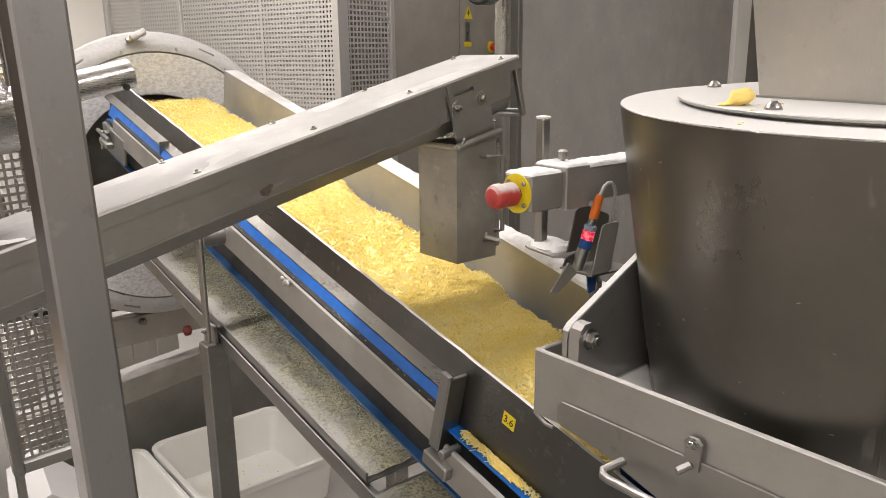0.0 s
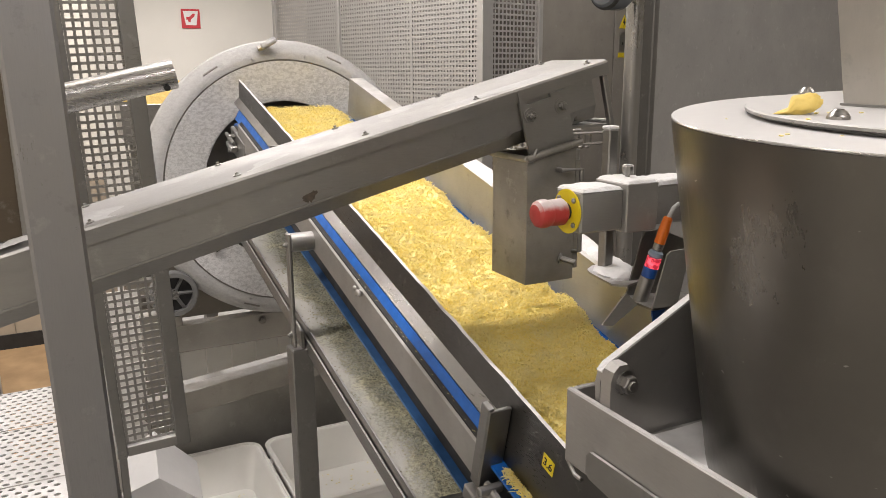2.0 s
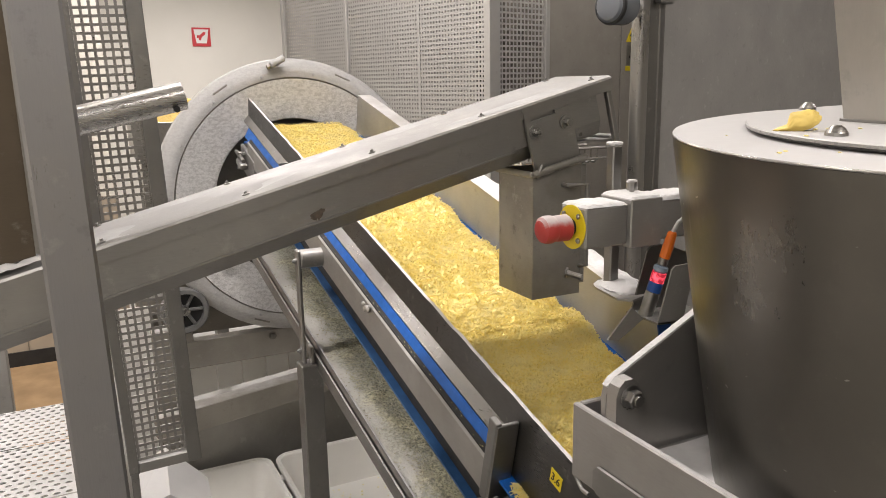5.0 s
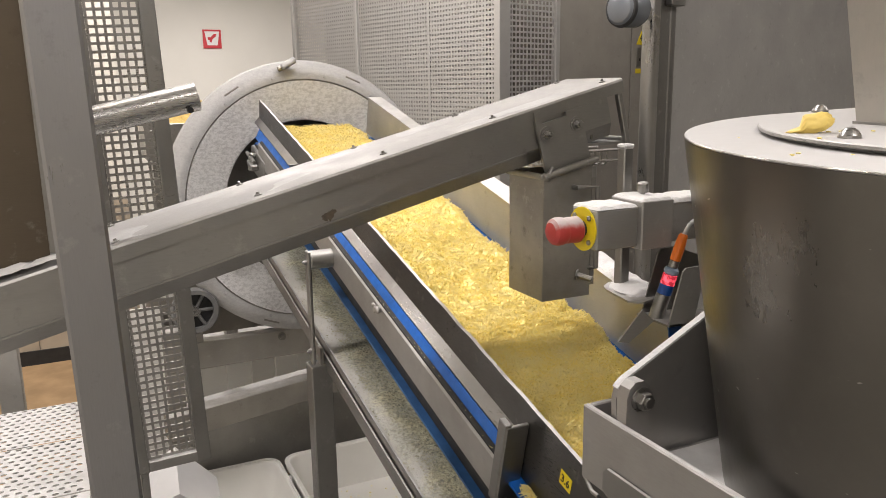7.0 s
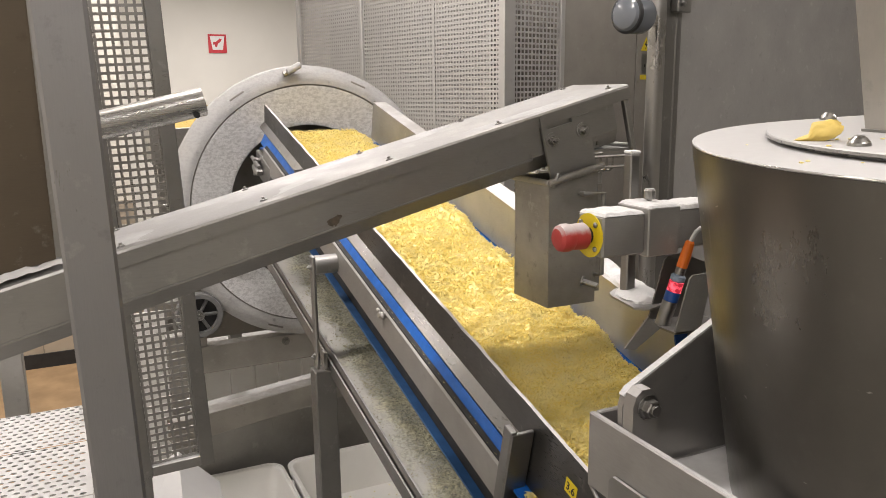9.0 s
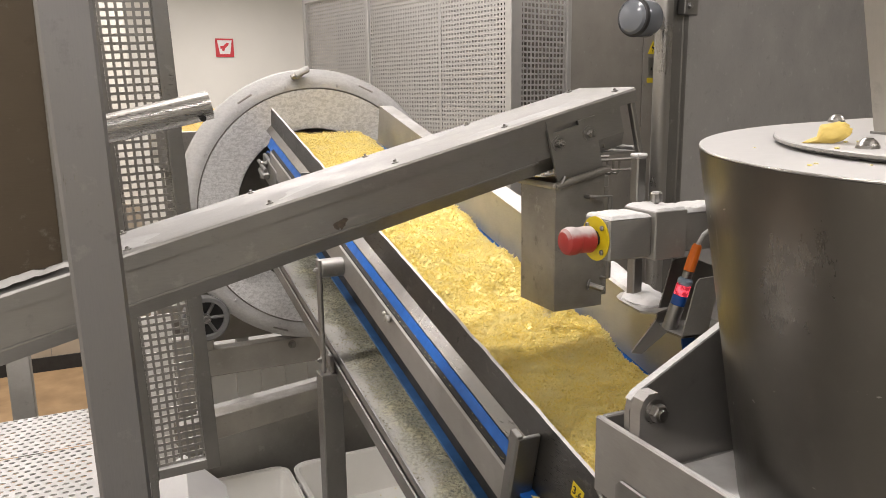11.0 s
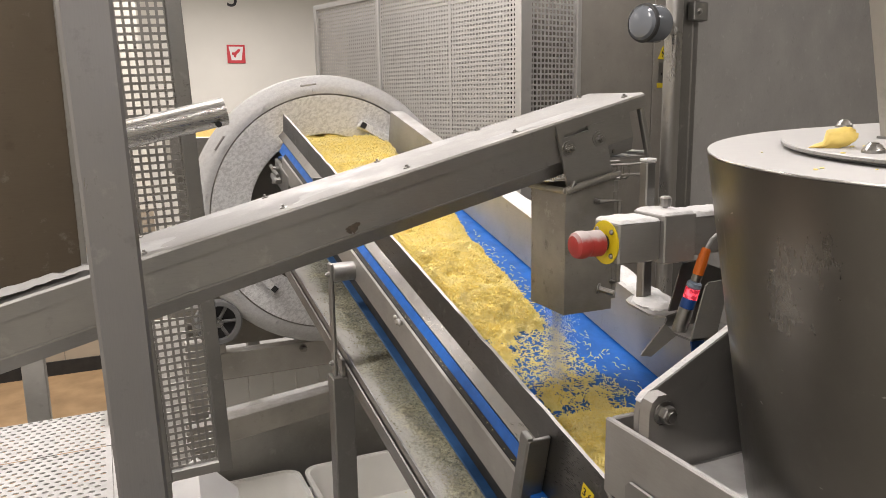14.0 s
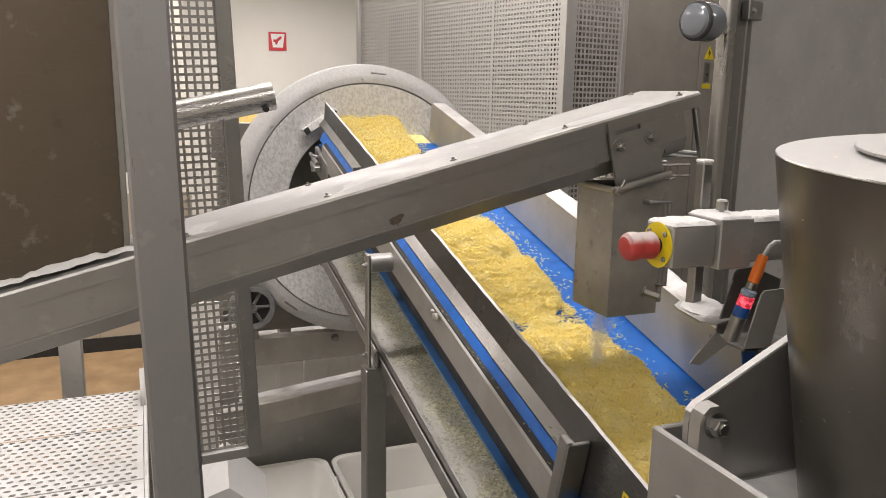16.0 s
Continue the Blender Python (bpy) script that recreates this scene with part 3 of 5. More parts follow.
def loose_shred(p, yaw, length, wid):
    b0 = len(sv)
    d, s = Vector((math.cos(yaw), math.sin(yaw), 0)), Vector((-math.sin(yaw), math.cos(yaw), 0))
    for k in range(3):
        t = k / 2 - 0.5
        c = Vector(p) + d * (t * length) + s * (0.25 * length * (0.25 - t * t))
        for a, b in ((1, 0), (0, 1), (-1, 0), (0, -1)):
            sv.append(c + s * (a * wid) + Vector((0, 0, b * wid + wid)))
    for k in range(2):
        for j in range(4):
            sf.append((b0 + 4 * k + j, b0 + 4 * k + (j + 1) % 4, b0 + 4 * k + 4 + (j + 1) % 4, b0 + 4 * k + 4 + j))
    sf.append((b0 + 3, b0 + 2, b0 + 1, b0))
    sf.append((b0 + 8, b0 + 9, b0 + 10, b0 + 11))


for _ in range(420):
    v = -0.215 - abs(crumb_rng.gauss(0, 0.14))
    loose_shred((0.651 + crumb_rng.gauss(0, 0.006), v, 0.0005 + 0.006 * crumb_rng.random()), crumb_rng.uniform(0, 6.28), crumb_rng.uniform(0.008, 0.02), 0.001)
for _ in range(45):
    v = crumb_rng.uniform(-0.16, 0.9)
    k = crumb_rng.uniform(0, 1)
    loose_shred((0.6225 + 0.007 * k, v, 0.035 + 0.006 * k), crumb_rng.uniform(0, 6.28), crumb_rng.uniform(0.001, 0.003), crumb_rng.uniform(0.0003, 0.0006))
for _ in range(60):
    loose_shred((0.651 + crumb_rng.gauss(0, 0.005), crumb_rng.uniform(-0.15, 1.6), 0.0003), crumb_rng.uniform(0, 6.28), crumb_rng.uniform(0.006, 0.012), 0.0008)
sme = bpy.data.meshes.new("strewn_shreds")
sme.from_pydata(sv, [], sf)
sme.transform(CONV)
sme.materials.append(CHEESE)
tagged(new("strewn_shreds", sme), "stray cheese shreds caught along the belt edge", "cheese", kind="stuff")
edge_lump = bmesh.new()
bmesh.ops.create_icosphere(edge_lump, subdivisions=3, radius=1.0)
for v in edge_lump.verts:
    v.co *= 1 + 0.5 * noise.noise(v.co * 1.9)
bmesh.ops.transform(edge_lump, matrix=CONV @ Matrix.Translation((0.648, -0.33, 0.004)) @ Matrix.Diagonal((0.010, 0.045, 0.006, 1)), verts=edge_lump.verts)
tagged(part("cheese_lump", edge_lump, LUMP), "smeared lump of yellow cheese on the belt edge", "cheese")

# conveyor legs
leg = thing("conveyor_leg", (0.575, 2.0, 0), "square stainless conveyor leg with upper strap", "leg", "conveyor legs")
part("tube", one_box(0.545, 0.605, 1.985, 2.045, 0, 1.04, bevel=0.003), STEEL_PLATE, leg)
part("strap", one_box(0.548, 0.558, 1.978, 2.008, 1.05, 1.372, bevel=0.003), STEEL, leg)
part("strap", one_box(0.575, 0.585, 1.995, 2.025, 1.0, 1.09, bevel=0.002), STEEL, leg)
part("cross_tube", one_rod((0.556, 1.993, 1.345), (0.634, 1.993, 1.345), 0.026, 24, 0.002), STEEL, leg, "round cross tube welded to the side frame")
for z in (1.085, 1.340):
    part("bolt", hexagon_bolt(bmesh.new(), (0.548, 1.993, z), (-1, 0, 0), 0.007, 0.006), STEEL, leg)
part("foot", one_rod((0.575, 2.015, 0.0), (0.575, 2.015, 0.03), 0.05, 20, 0.004), BLACK, leg)
leg2 = thing("conveyor_leg", (1.18, 2.0, 0), "square stainless conveyor leg behind the belt", "leg", "conveyor legs")
part("tube", one_box(1.165, 1.225, 1.985, 2.045, 0, 1.38, bevel=0.003), STEEL_CLEAN, leg2)
for lx in (0.575, 1.195):
    leg3 = thing("conveyor_leg", (lx, -0.9, 0), "short square stainless conveyor leg at the low end", "leg", "conveyor legs")
    part("tube", one_box(lx - 0.03, lx + 0.03, -0.93, -0.87, 0, 0.60, bevel=0.003), STEEL_CLEAN, leg3)

# ---- screw conveyor ----
BEAM = pose(0, 1.26, 1.558, 0, -math.degrees(math.atan(0.252)), 0)   # x along the beam, z off its lid
auger = thing("screw_conveyor", (0.2, 1.36, 0.9), "inclined stainless screw conveyor trough with powder-dusted bolted lid", "screw conveyor")


def bpart(name, bm, mat, label="", parent=None):
    bmesh.ops.transform(bm, matrix=BEAM, verts=bm.verts)
    return part(name, bm, mat, parent or auger, label)


lidbm = prism(bmesh.new(), [(0.0, -0.028), (-0.0005, -0.006), (0.002, -0.002), (0.008, 0.0), (0.192, 0.0), (0.198, -0.002), (0.2, -0.006), (0.2, -0.028), (0.197, -0.028), (0.197, -0.006), (0.192, -0.003), (0.008, -0.003), (0.003, -0.006), (0.003, -0.028)], "x", -0.75, 1.045)
bpart("lid", lidbm, STEEL_BEAM, "powder-dusted folded steel lid")
bpart("trough", prism(bmesh.new(), [(0.006, -0.006), (0.006, -0.080), (0.020, -0.108), (0.180, -0.108), (0.194, -0.080), (0.194, -0.006), (0.191, -0.006), (0.191, -0.079), (0.178, -0.105), (0.022, -0.105), (0.009, -0.079), (0.009, -0.006)], "x", -0.75, 1.005), STEEL_BEAM)
bpart("seam", one_box(-0.75, 0.80, 0.0045, 0.0075, -0.084, -0.081), STEEL_BEAM)
bpart("end_wall", one_box(0.955, 0.96, 0.012, 0.188, -0.100, -0.006), STEEL_DARK)
bpart("end_flange", one_box(1.030, 1.042, 0.002, 0.016, -0.135, -0.028, bevel=0.002), STEEL)
bpart("end_flange", one_box(1.030, 1.042, 0.184, 0.198, -0.135, -0.028, bevel=0.002), STEEL)
bpart("end_flange", one_box(1.030, 1.042, 0.016, 0.184, -0.135, -0.120, bevel=0.002), STEEL)
bpart("end_flange", one_prism([(0.94, -0.106), (1.035, -0.128), (1.035, -0.133), (0.94, -0.111)], "y", 0.01, 0.19), STEEL_BEAM)
for x in (0.06, 0.292, 0.524, 0.752, 1.01):
    for y in (0.020, 0.180):
        bpart("rivet", hexagon_bolt(bmesh.new(), (x, y, 0.0), (0, 0, 1), 0.0048, 0.0012), STEEL_CLEAN)
# hanger plate with two bolts
bpart("hanger_plate", one_prism([(0.828, -0.010), (0.828, -0.135), (0.935, -0.150), (0.935, -0.085), (0.938, -0.028), (0.898, -0.028), (0.898, -0.036), (0.842, -0.036)], "y", -0.003, 0.0035), STEEL_BEAM)
for x in (0.847, 0.918):
    bpart("washer", one_rod((x, -0.003, -0.058), (x, -0.005, -0.058), 0.0155, 24), STEEL)
    bpart("bolt", hexagon_bolt(bmesh.new(), (x, -0.005, -0.058), (0, -1, 0), 0.0085, 0.008), STEEL_CLEAN)
# worn weld mark on the trough side
for mat, dx, dz, ra, rb, lift in ((WELD_SMEAR, 0.020, 0.004, 0.030, 0.0035, 0.0003), (WELD_SMEAR, -0.022, -0.003, 0.018, 0.0030, 0.0003), (WELD_BROWN, 0.0, 0.0, 0.011, 0.0075, 0.0006), (WELD_BROWN, 0.010, 0.005, 0.007, 0.004, 0.0009)):
    wm = bmesh.new()
    ring = [wm.verts.new((0.392 + dx + ra * (1 + 0.55 * noise.noise((k * 0.9, dx * 90, 0))) * math.cos(2 * math.pi * k / 30), 0.0057 - lift, -0.070 + dz + rb * (1 + 0.6 * noise.noise((k * 0.8, 5 + dx * 90, 0))) * math.sin(2 * math.pi * k / 30))) for k in range(30)]
    wm.faces.new(ring)
    bpart("weld_mark", wm, mat, "scorched weld mark with a pale smear")
powder_lid = part("powder_film", lumpy_sheet(-0.7, 0.95, 0.012, 0.188, 120, 20, lambda x, y: -0.0022 + 0.0042 * max(0.0, noise.noise((x * 7, y * 14, 0)) + 0.24 + 0.05 * noise.noise((x * 60, y * 60, 0))), BEAM), FILM)
tagged(powder_lid, "uneven film of white powder on the lid", "powder", kind="stuff")

# feed hopper at the low end, standing on its own feet
hopper = thing("powder_hopper", (-0.35, 1.36, 0.0), "stainless powder hopper over the screw conveyor, brown-grey from a painted dark reflection", "hopper")
part("wall", one_prism([(-0.70, 1.396), (-0.034, 1.563), (-0.034, 2.75), (-0.70, 2.75)], "y", 1.277, 1.281), STEEL_BROWN_REFLECT, hopper)
for x0, x1, y0, y1 in ((-0.70, -0.034, 1.50, 1.504), (-0.034, -0.030, 1.2815, 1.4995), (-0.704, -0.7005, 1.2815, 1.4995)):
    part("wall", one_box(x0, x1, y0, y1, 1.565, 2.75), STEEL_BROWN_REFLECT, hopper)
part("edge_flange", one_box(-0.0335, -0.025, 1.266, 1.281, 1.567, 2.75, bevel=0.001), STEEL, hopper)
for y in (1.226, 1.53):
    part("leg", one_box(-0.70, -0.64, y - 0.03, y + 0.025, 0.0, 1.60, bevel=0.003), STEEL_CLEAN, hopper)
part("leg_tab", one_box(-0.70, -0.64, 1.2515, 1.2765, 1.55, 1.60), STEEL_CLEAN, hopper)
ledge = part("powder_heap", lumpy_sheet(-0.62, 0.02, 0.002, 0.020, 90, 8, lambda x, y: -0.001 + (0.016 + 0.007 * noise.noise((x * 22, y * 20, 9)) + 0.004 * noise.noise((x * 75, y * 60, 4))) * math.sin(math.pi * min(1, max(0, (y + 0.004) / 0.034))) * min(1.0, max(0.0, (0.02 - x) / 0.06)), BEAM), POWDER)
tagged(ledge, "heap of white powder at the foot of the hopper", "powder", kind="stuff")

# round pipe with its sleeve
pipe = thing("round_pipe", (0.1, 1.31, 1.76), "short scratched stainless pipe stub in a wide sleeve", "pipe")
part("stub", rod(bmesh.new(), (-0.05, 1.31, 1.737), (0.202, 1.31, 1.792), 0.0225, 32, hollow=0.0205), STEEL_PIPE, pipe)
part("sleeve", one_rod((-0.30, 1.36, 1.69), (0.03, 1.36, 1.752), 0.072, 36, 0.006), STEEL_CLEAN, pipe)
# solid black disc painted as the dark inside of a small hole
part("hole", one_rod((0.187, 1.292, 1.772), (0.1875, 1.2865, 1.771), 0.005, 12), BLACK, pipe)

# ---- powder chute ----
chute = thing("powder_chute", (0.88, 1.315, 1.378), "worn stainless powder chute box hanging from the screw conveyor", "chute")
for x0, x1, y0, y1 in ((0.825, 0.938, 1.25, 1.253), (0.825, 0.938, 1.377, 1.38), (0.825, 0.828, 1.2535, 1.3765), (0.935, 0.938, 1.2535, 1.3765)):
    part("wall", one_box(x0, x1, y0, y1, 1.378, 1.632), STEEL_WORN, chute)
part("rim", one_rod((0.822, 1.246, 1.628), (0.948, 1.246, 1.657), 0.007, 14, 0.002), STEEL_WORN, chute)
part("rim", one_rod((0.822, 1.246, 1.628), (0.822, 1.385, 1.628), 0.006, 14, 0.002), STEEL_WORN, chute)
part("rim_plate", one_prism([(0.825, 1.630), (0.938, 1.632), (0.940, 1.654), (0.825, 1.628)], "y", 1.2505, 1.2535), STEEL_WORN, chute)
part("peg", one_rod((0.905, 1.2505, 1.425), (0.925, 1.222, 1.418), 0.006, 12, 0.001), STEEL, chute)
part("peg_base", one_rod((0.905, 1.2505, 1.425), (0.9075, 1.2475, 1.4243), 0.011, 16, 0.001), STEEL, chute)
part("latch_rod", pipe_along(bmesh.new(), [(0.895, 1.25, 1.604), (0.895, 1.236, 1.604), (0.937, 1.228, 1.604), (0.937, 1.228, 1.44), (0.937, 1.25, 1.435)], 0.005, 10), STEEL, chute)
part("hook", pipe_along(bmesh.new(), [(0.845, 1.248, 1.64), (0.838, 1.24, 1.645), (0.834, 1.243, 1.635), (0.834, 1.249, 1.62)], 0.004, 8), STEEL, chute)
part("side_flange", one_box(0.938, 0.948, 1.249, 1.253, 1.40, 1.62), STEEL_WORN, chute)

# ---- drum and its cradle ----
DC = Vector((0.848, 3.03, 1.356))
drum = thing("tumbling_drum", DC, "large round tumbling drum caked in white powder", "drum")
DM = Matrix.Rotation(radians(-90), 4, "X")   # the axis of turning, along +y


def dpart(name, bm, mat, label="", parent=None):
    bmesh.ops.transform(bm, matrix=Matrix.Translation(DC), verts=bm.verts)
    return part(name, bm, mat, parent or drum, label)


dpart("shell", lathe(bmesh.new(), [(0.482, -0.004), (0.500, -0.008), (0.512, -0.006), (0.526, 0.001), (0.540, 0.012), (0.551, 0.030), (0.555, 0.055), (0.470, 0.62), (0.460, 0.62), (0.545, 0.055), (0.530, 0.022), (0.505, 0.006), (0.482, 0.006)], DM, 128, closed=True), DRUM_SHELL)
dpart("groove", lathe(bmesh.new(), [(0.4765, 0.004), (0.4820, 0.004), (0.4820, 0.010), (0.4765, 0.010)], DM, 128, closed=True), STEEL_DARK, "dark joint round the front plate")
dpart("front_plate", lathe(bmesh.new(), [(0.320, 0.045), (0.323, 0.039), (0.329, 0.037), (0.350, 0.032), (0.400, 0.019), (0.445, 0.008), (0.466, 0.000), (0.476, -0.002), (0.476, 0.008), (0.445, 0.018), (0.350, 0.042), (0.322, 0.053)], DM, 128, closed=True), POWDER_PLATE, "dished front plate thickly caked with powder")
dpart("rear_wall", lathe(bmesh.new(), [(0, 0.60), (0.459, 0.60), (0.459, 0.61), (0, 0.61)], DM, 64, closed=True), STEEL_DARK)
# the lining's dark colour carries the shade of the drum's inside
dpart("lining", lathe(bmesh.new(), [(0.326, 0.060), (0.53, 0.06), (0.452, 0.595)], DM, 64), INSIDE_SHADE)


def at_angle(deg, r, y):
    """A point of the drum's face; degrees run clockwise from the top as one looks along +y."""
    return Vector((r * math.sin(radians(deg)), y, r * math.cos(radians(deg))))


for deg in range(10, 360, 24):
    dpart("rivet", hexagon_bolt(bmesh.new(), at_angle(deg, 0.497, -0.006), (0, -1, 0), 0.0050, 0.005), GALV)
for deg in (-36, 20, -92, -163, 150, 110):
    p = at_angle(deg, 0.521, -0.001)
    q = at_angle(deg + 7, 0.521, -0.001)
    dpart("slot_bar", one_rod(p, q, 0.0045, 10), STEEL_DARK)
dpart("clip", one_rod(at_angle(-9.5, 0.534, -0.030), at_angle(-3.5, 0.556, -0.034), 0.013, 12, 0.004), GALV, "spring clip caked in powder")
dpart("clip_plate", one_rod(at_angle(-11, 0.528, -0.016), at_angle(-6, 0.540, -0.022), 0.011, 8, 0.003), STEEL_DARK)
for deg in (-129, 68):
    p, q = at_angle(deg, 0.384, 0.012), at_angle(deg + 21, 0.392, 0.009)
    d = (q - p).normalized()
    Mb = Matrix.Translation(p) @ Matrix((d.cross(Vector((0, 1, 0))), Vector((0, 1, 0)), d)).transposed().to_4x4()
    lb = (q - p).length
    dpart("face_bar", one_box(-0.015, 0.015, -0.016, 0.016, -0.010, lb + 0.008, Mb, bevel=0.003), POWDER_PLATE, "square bar welded on the drum face, caked with powder")
    # Solid black blocks stand in for the shade inside the open sockets.
    dpart("bar_socket_shade", one_box(-0.012, 0.012, -0.0185, -0.0155, -0.007, 0.016, Mb, bevel=0.001), BLACK, "black block drawn for the shaded open socket in the bar")
    dpart("bar_socket_shade", one_box(-0.005, 0.005, -0.0185, -0.0155, lb - 0.004, lb + 0.003, Mb, bevel=0.001), BLACK)

cradle_stand = thing("drum_stand", (0.95, 3.2, 0), "steel stand with rails and support wheels under the drum", "stand")
for x0, x1, y0, y1, z0, z1 in ((0.25, 1.75, 3.10, 3.16, 0.685, 0.80), (0.25, 1.75, 3.9, 3.96, 0.715, 0.80)):
    part("rail", one_box(x0, x1, y0, y1, z0, z1, bevel=0.003), STEEL_DUSTY, cradle_stand)
LOW_RAIL = Matrix.Translation((0.38, 3.0, 0)) @ pose(0, 0, 0, 0, 0, 14.5)
part("rail", one_box(-0.15, 1.35, 0.0, 0.075, 0.455, 0.555, LOW_RAIL, bevel=0.003), STEEL_DUSTY, cradle_stand)
for x, y in ((0.28, 3.13), (1.7, 3.13), (0.28, 3.93), (1.7, 3.93)):
    part("leg", one_box(x - 0.035, x + 0.035, y - 0.028, y + 0.028, 0, 0.86, bevel=0.003), STEEL_DUSTY, cradle_stand)
for k in range(6):
    part("white_panel", one_box(-0.05 + 0.115 * k, 0.0625 + 0.115 * k, 0.20, 0.212, 0.52, 0.66, LOW_RAIL, bevel=0.003), WHITE_TUB, cradle_stand)
part("rear_cover", one_box(0.32, 1.66, 3.97, 3.98, 0.56, 1.22), STEEL_DARK, cradle_stand)
part("rear_panel", one_box(-0.10, 1.35, 0.185, 0.195, 0.03, 0.45, LOW_RAIL), STEEL_MATTE, cradle_stand)
part("stop_bolt", hexagon_bolt(bmesh.new(), (0.72, 3.10, 0.775), (0, -1, 0), 0.013, 0.02), STEEL_DARK, cradle_stand)
part("red_knob", lathe(bmesh.new(), [(0, -0.02), (0.014, -0.018), (0.02, 0.0), (0.014, 0.018), (0, 0.02)], Matrix.Translation((0.885, 3.06, 0.705)), 16), DULL_RED, cradle_stand)


def support_wheel(x, z):
    """A spoked wheel with a dark web behind the spokes."""
    w = thing("support_wheel", (x, 3.05, z), "grey spoked support wheel with rubber tyre", "wheel", "drum support wheels")
    M = Matrix.Translation((x, 3.05, z)) @ DM
    part("tyre", lathe(bmesh.new(), [(0.070, -0.022), (0.086, -0.022), (0.092, -0.012), (0.092, 0.012), (0.086, 0.022), (0.070, 0.022)], M, 40, closed=True), RUBBER_GREY, w)
    part("hub", lathe(bmesh.new(), [(0, -0.024), (0.018, -0.024), (0.018, 0.024), (0, 0.024)], M, 20), STEEL_CLEAN, w)
    part("web", lathe(bmesh.new(), [(0, 0.006), (0.071, 0.006), (0.071, 0.012), (0, 0.012)], M, 32, closed=True), BLACK, w)
    for k in range(6):
        a = 2 * math.pi * k / 6
        d = Vector((math.cos(a), 0, math.sin(a)))
        part("spoke", one_rod(Vector((x, 3.05, z)) + d * 0.016, Vector((x, 3.05, z)) + d * 0.072, 0.007, 8), RUBBER_GREY, w)
    part("axle", one_rod((x, 3.0, z), (x, 3.14, z), 0.01, 14), STEEL_CLEAN, w)
    part("bearer", one_box(x - 0.03, x + 0.03, 3.105, 3.135, 0.79, z + 0.02, bevel=0.003), STEEL_DUSTY, w)


support_wheel(0.372, 0.950)
support_wheel(1.33, 0.950)

# ---- mixing cone ----
CC = Vector((0.963, 0.462, 0.0))
LEAN = (Matrix.Translation((0.9615, 0.4668, 1.7452)) @ Matrix.Rotation(radians(2.3), 4, Vector((0.55, -0.83, 0)))
        @ Matrix.Translation((-CC.x, -CC.y, -1.7305)))


def kpart(name, bm, mat, parent=None, label="", angle=22):
    bmesh.ops.transform(bm, matrix=LEAN, verts=bm.verts)
    return part(name, bm, mat, parent, label, angle=angle)


cone = thing("mixing_cone", (0.963, 0.462, 1.1), "large conical stainless vessel with powder-covered lid", "vessel")
kpart("shell", lathe(bmesh.new(), [(0, 1.12), (0.284, 1.12), (0.288, 1.124), (0.3770, 1.7215), (0.3776, 1.7272)], Matrix.Translation(CC), 128), STEEL_CONE, cone)
kpart("rim", lathe(bmesh.new(), [(0.366, 1.7276), (0.3776, 1.7276), (0.3779, 1.7288), (0.3774, 1.7300), (0.3762, 1.7305), (0, 1.7305), (0, 1.7276)], Matrix.Translation(CC), 128), STEEL_LID, cone)
a = radians(205)
kpart("weld_seam", one_rod(CC + Vector((0.2880 * math.cos(a), 0.2880 * math.sin(a), 1.124)), CC + Vector((0.3765 * math.cos(a), 0.3765 * math.sin(a), 1.718)), 0.0009, 6), STEEL_CONE, cone)
lid = kpart("lid_plate", lathe(bmesh.new(), [(0, 1.7310), (0.286, 1.7310), (0.287, 1.7335), (0.293, 1.7345), (0.295, 1.7355), (0.295, 1.7385), (0.2935, 1.7398), (0, 1.7400)], Matrix.Translation(CC), 96), STEEL_LID, cone, "round powder-covered lid plate")
for p in ((0.941, 0.736), (0.704, 0.511), (0.70, 0.30), (1.18, 0.62)):
    kpart("bolt", lathe(bmesh.new(), [(0.011, 1.7398), (0.0105, 1.7425), (0.0075, 1.7470), (0.004, 1.7495), (0, 1.7500)], Matrix.Translation((p[0], p[1], 0.0003)), 14), STEEL_CLEAN, cone)
lump = bmesh.new()
bmesh.ops.create_icosphere(lump, subdivisions=4, radius=1.0)
for v in lump.verts:
    v.co *= 1 + 0.20 * noise.noise(v.co * 1.4) + 0.10 * noise.noise(v.co * 4) + 0.05 * noise.noise(v.co * 11)
    if v.co.x < -0.35:
        v.co.z = v.co.z * 0.45 - 0.35
        v.co.x *= 1.25
bmesh.ops.transform(lump, matrix=Matrix.Translation((0.719, 0.566, 1.7495)) @ pose(0, 0, 0, 0, -16, -52) @ Matrix.Diagonal((0.022, 0.011, 0.0105, 1)), verts=lump.verts)
tagged(kpart("cheese_lump", lump, LUMP, angle=80), "small lump of yellow cheese on the vessel lid", "cheese")
crumb = bmesh.new()
for _ in range(9):
    bx_, by_ = 0.70 + crumb_rng.gauss(0, 0.05), 0.56 + crumb_rng.gauss(0, 0.06)
    if (bx_ - CC.x) ** 2 + (by_ - CC.y) ** 2 < 0.36 ** 2:
        s = crumb_rng.uniform(0.0007, 0.0018)
        zz = 1.7400 if (bx_ - CC.x) ** 2 + (by_ - CC.y) ** 2 < 0.295 ** 2 else 1.7305
        box(crumb, -s, s * 1.8, -s, s, 0, s * 0.8, Matrix.Translation((bx_, by_, zz)) @ pose(0, 0, 0, 0, 0, crumb_rng.uniform(0, 180)), bevel=s * 0.3)
tagged(kpart("lid_crumbs", crumb, CHEESE), "scattered cheese crumbs on the vessel lid", "crumbs", kind="stuff")

duct = thing("feed_duct", (0.98, 0.45, 1.748), "tapered square stainless feed duct on the vessel lid", "duct")
db = bmesh.new()
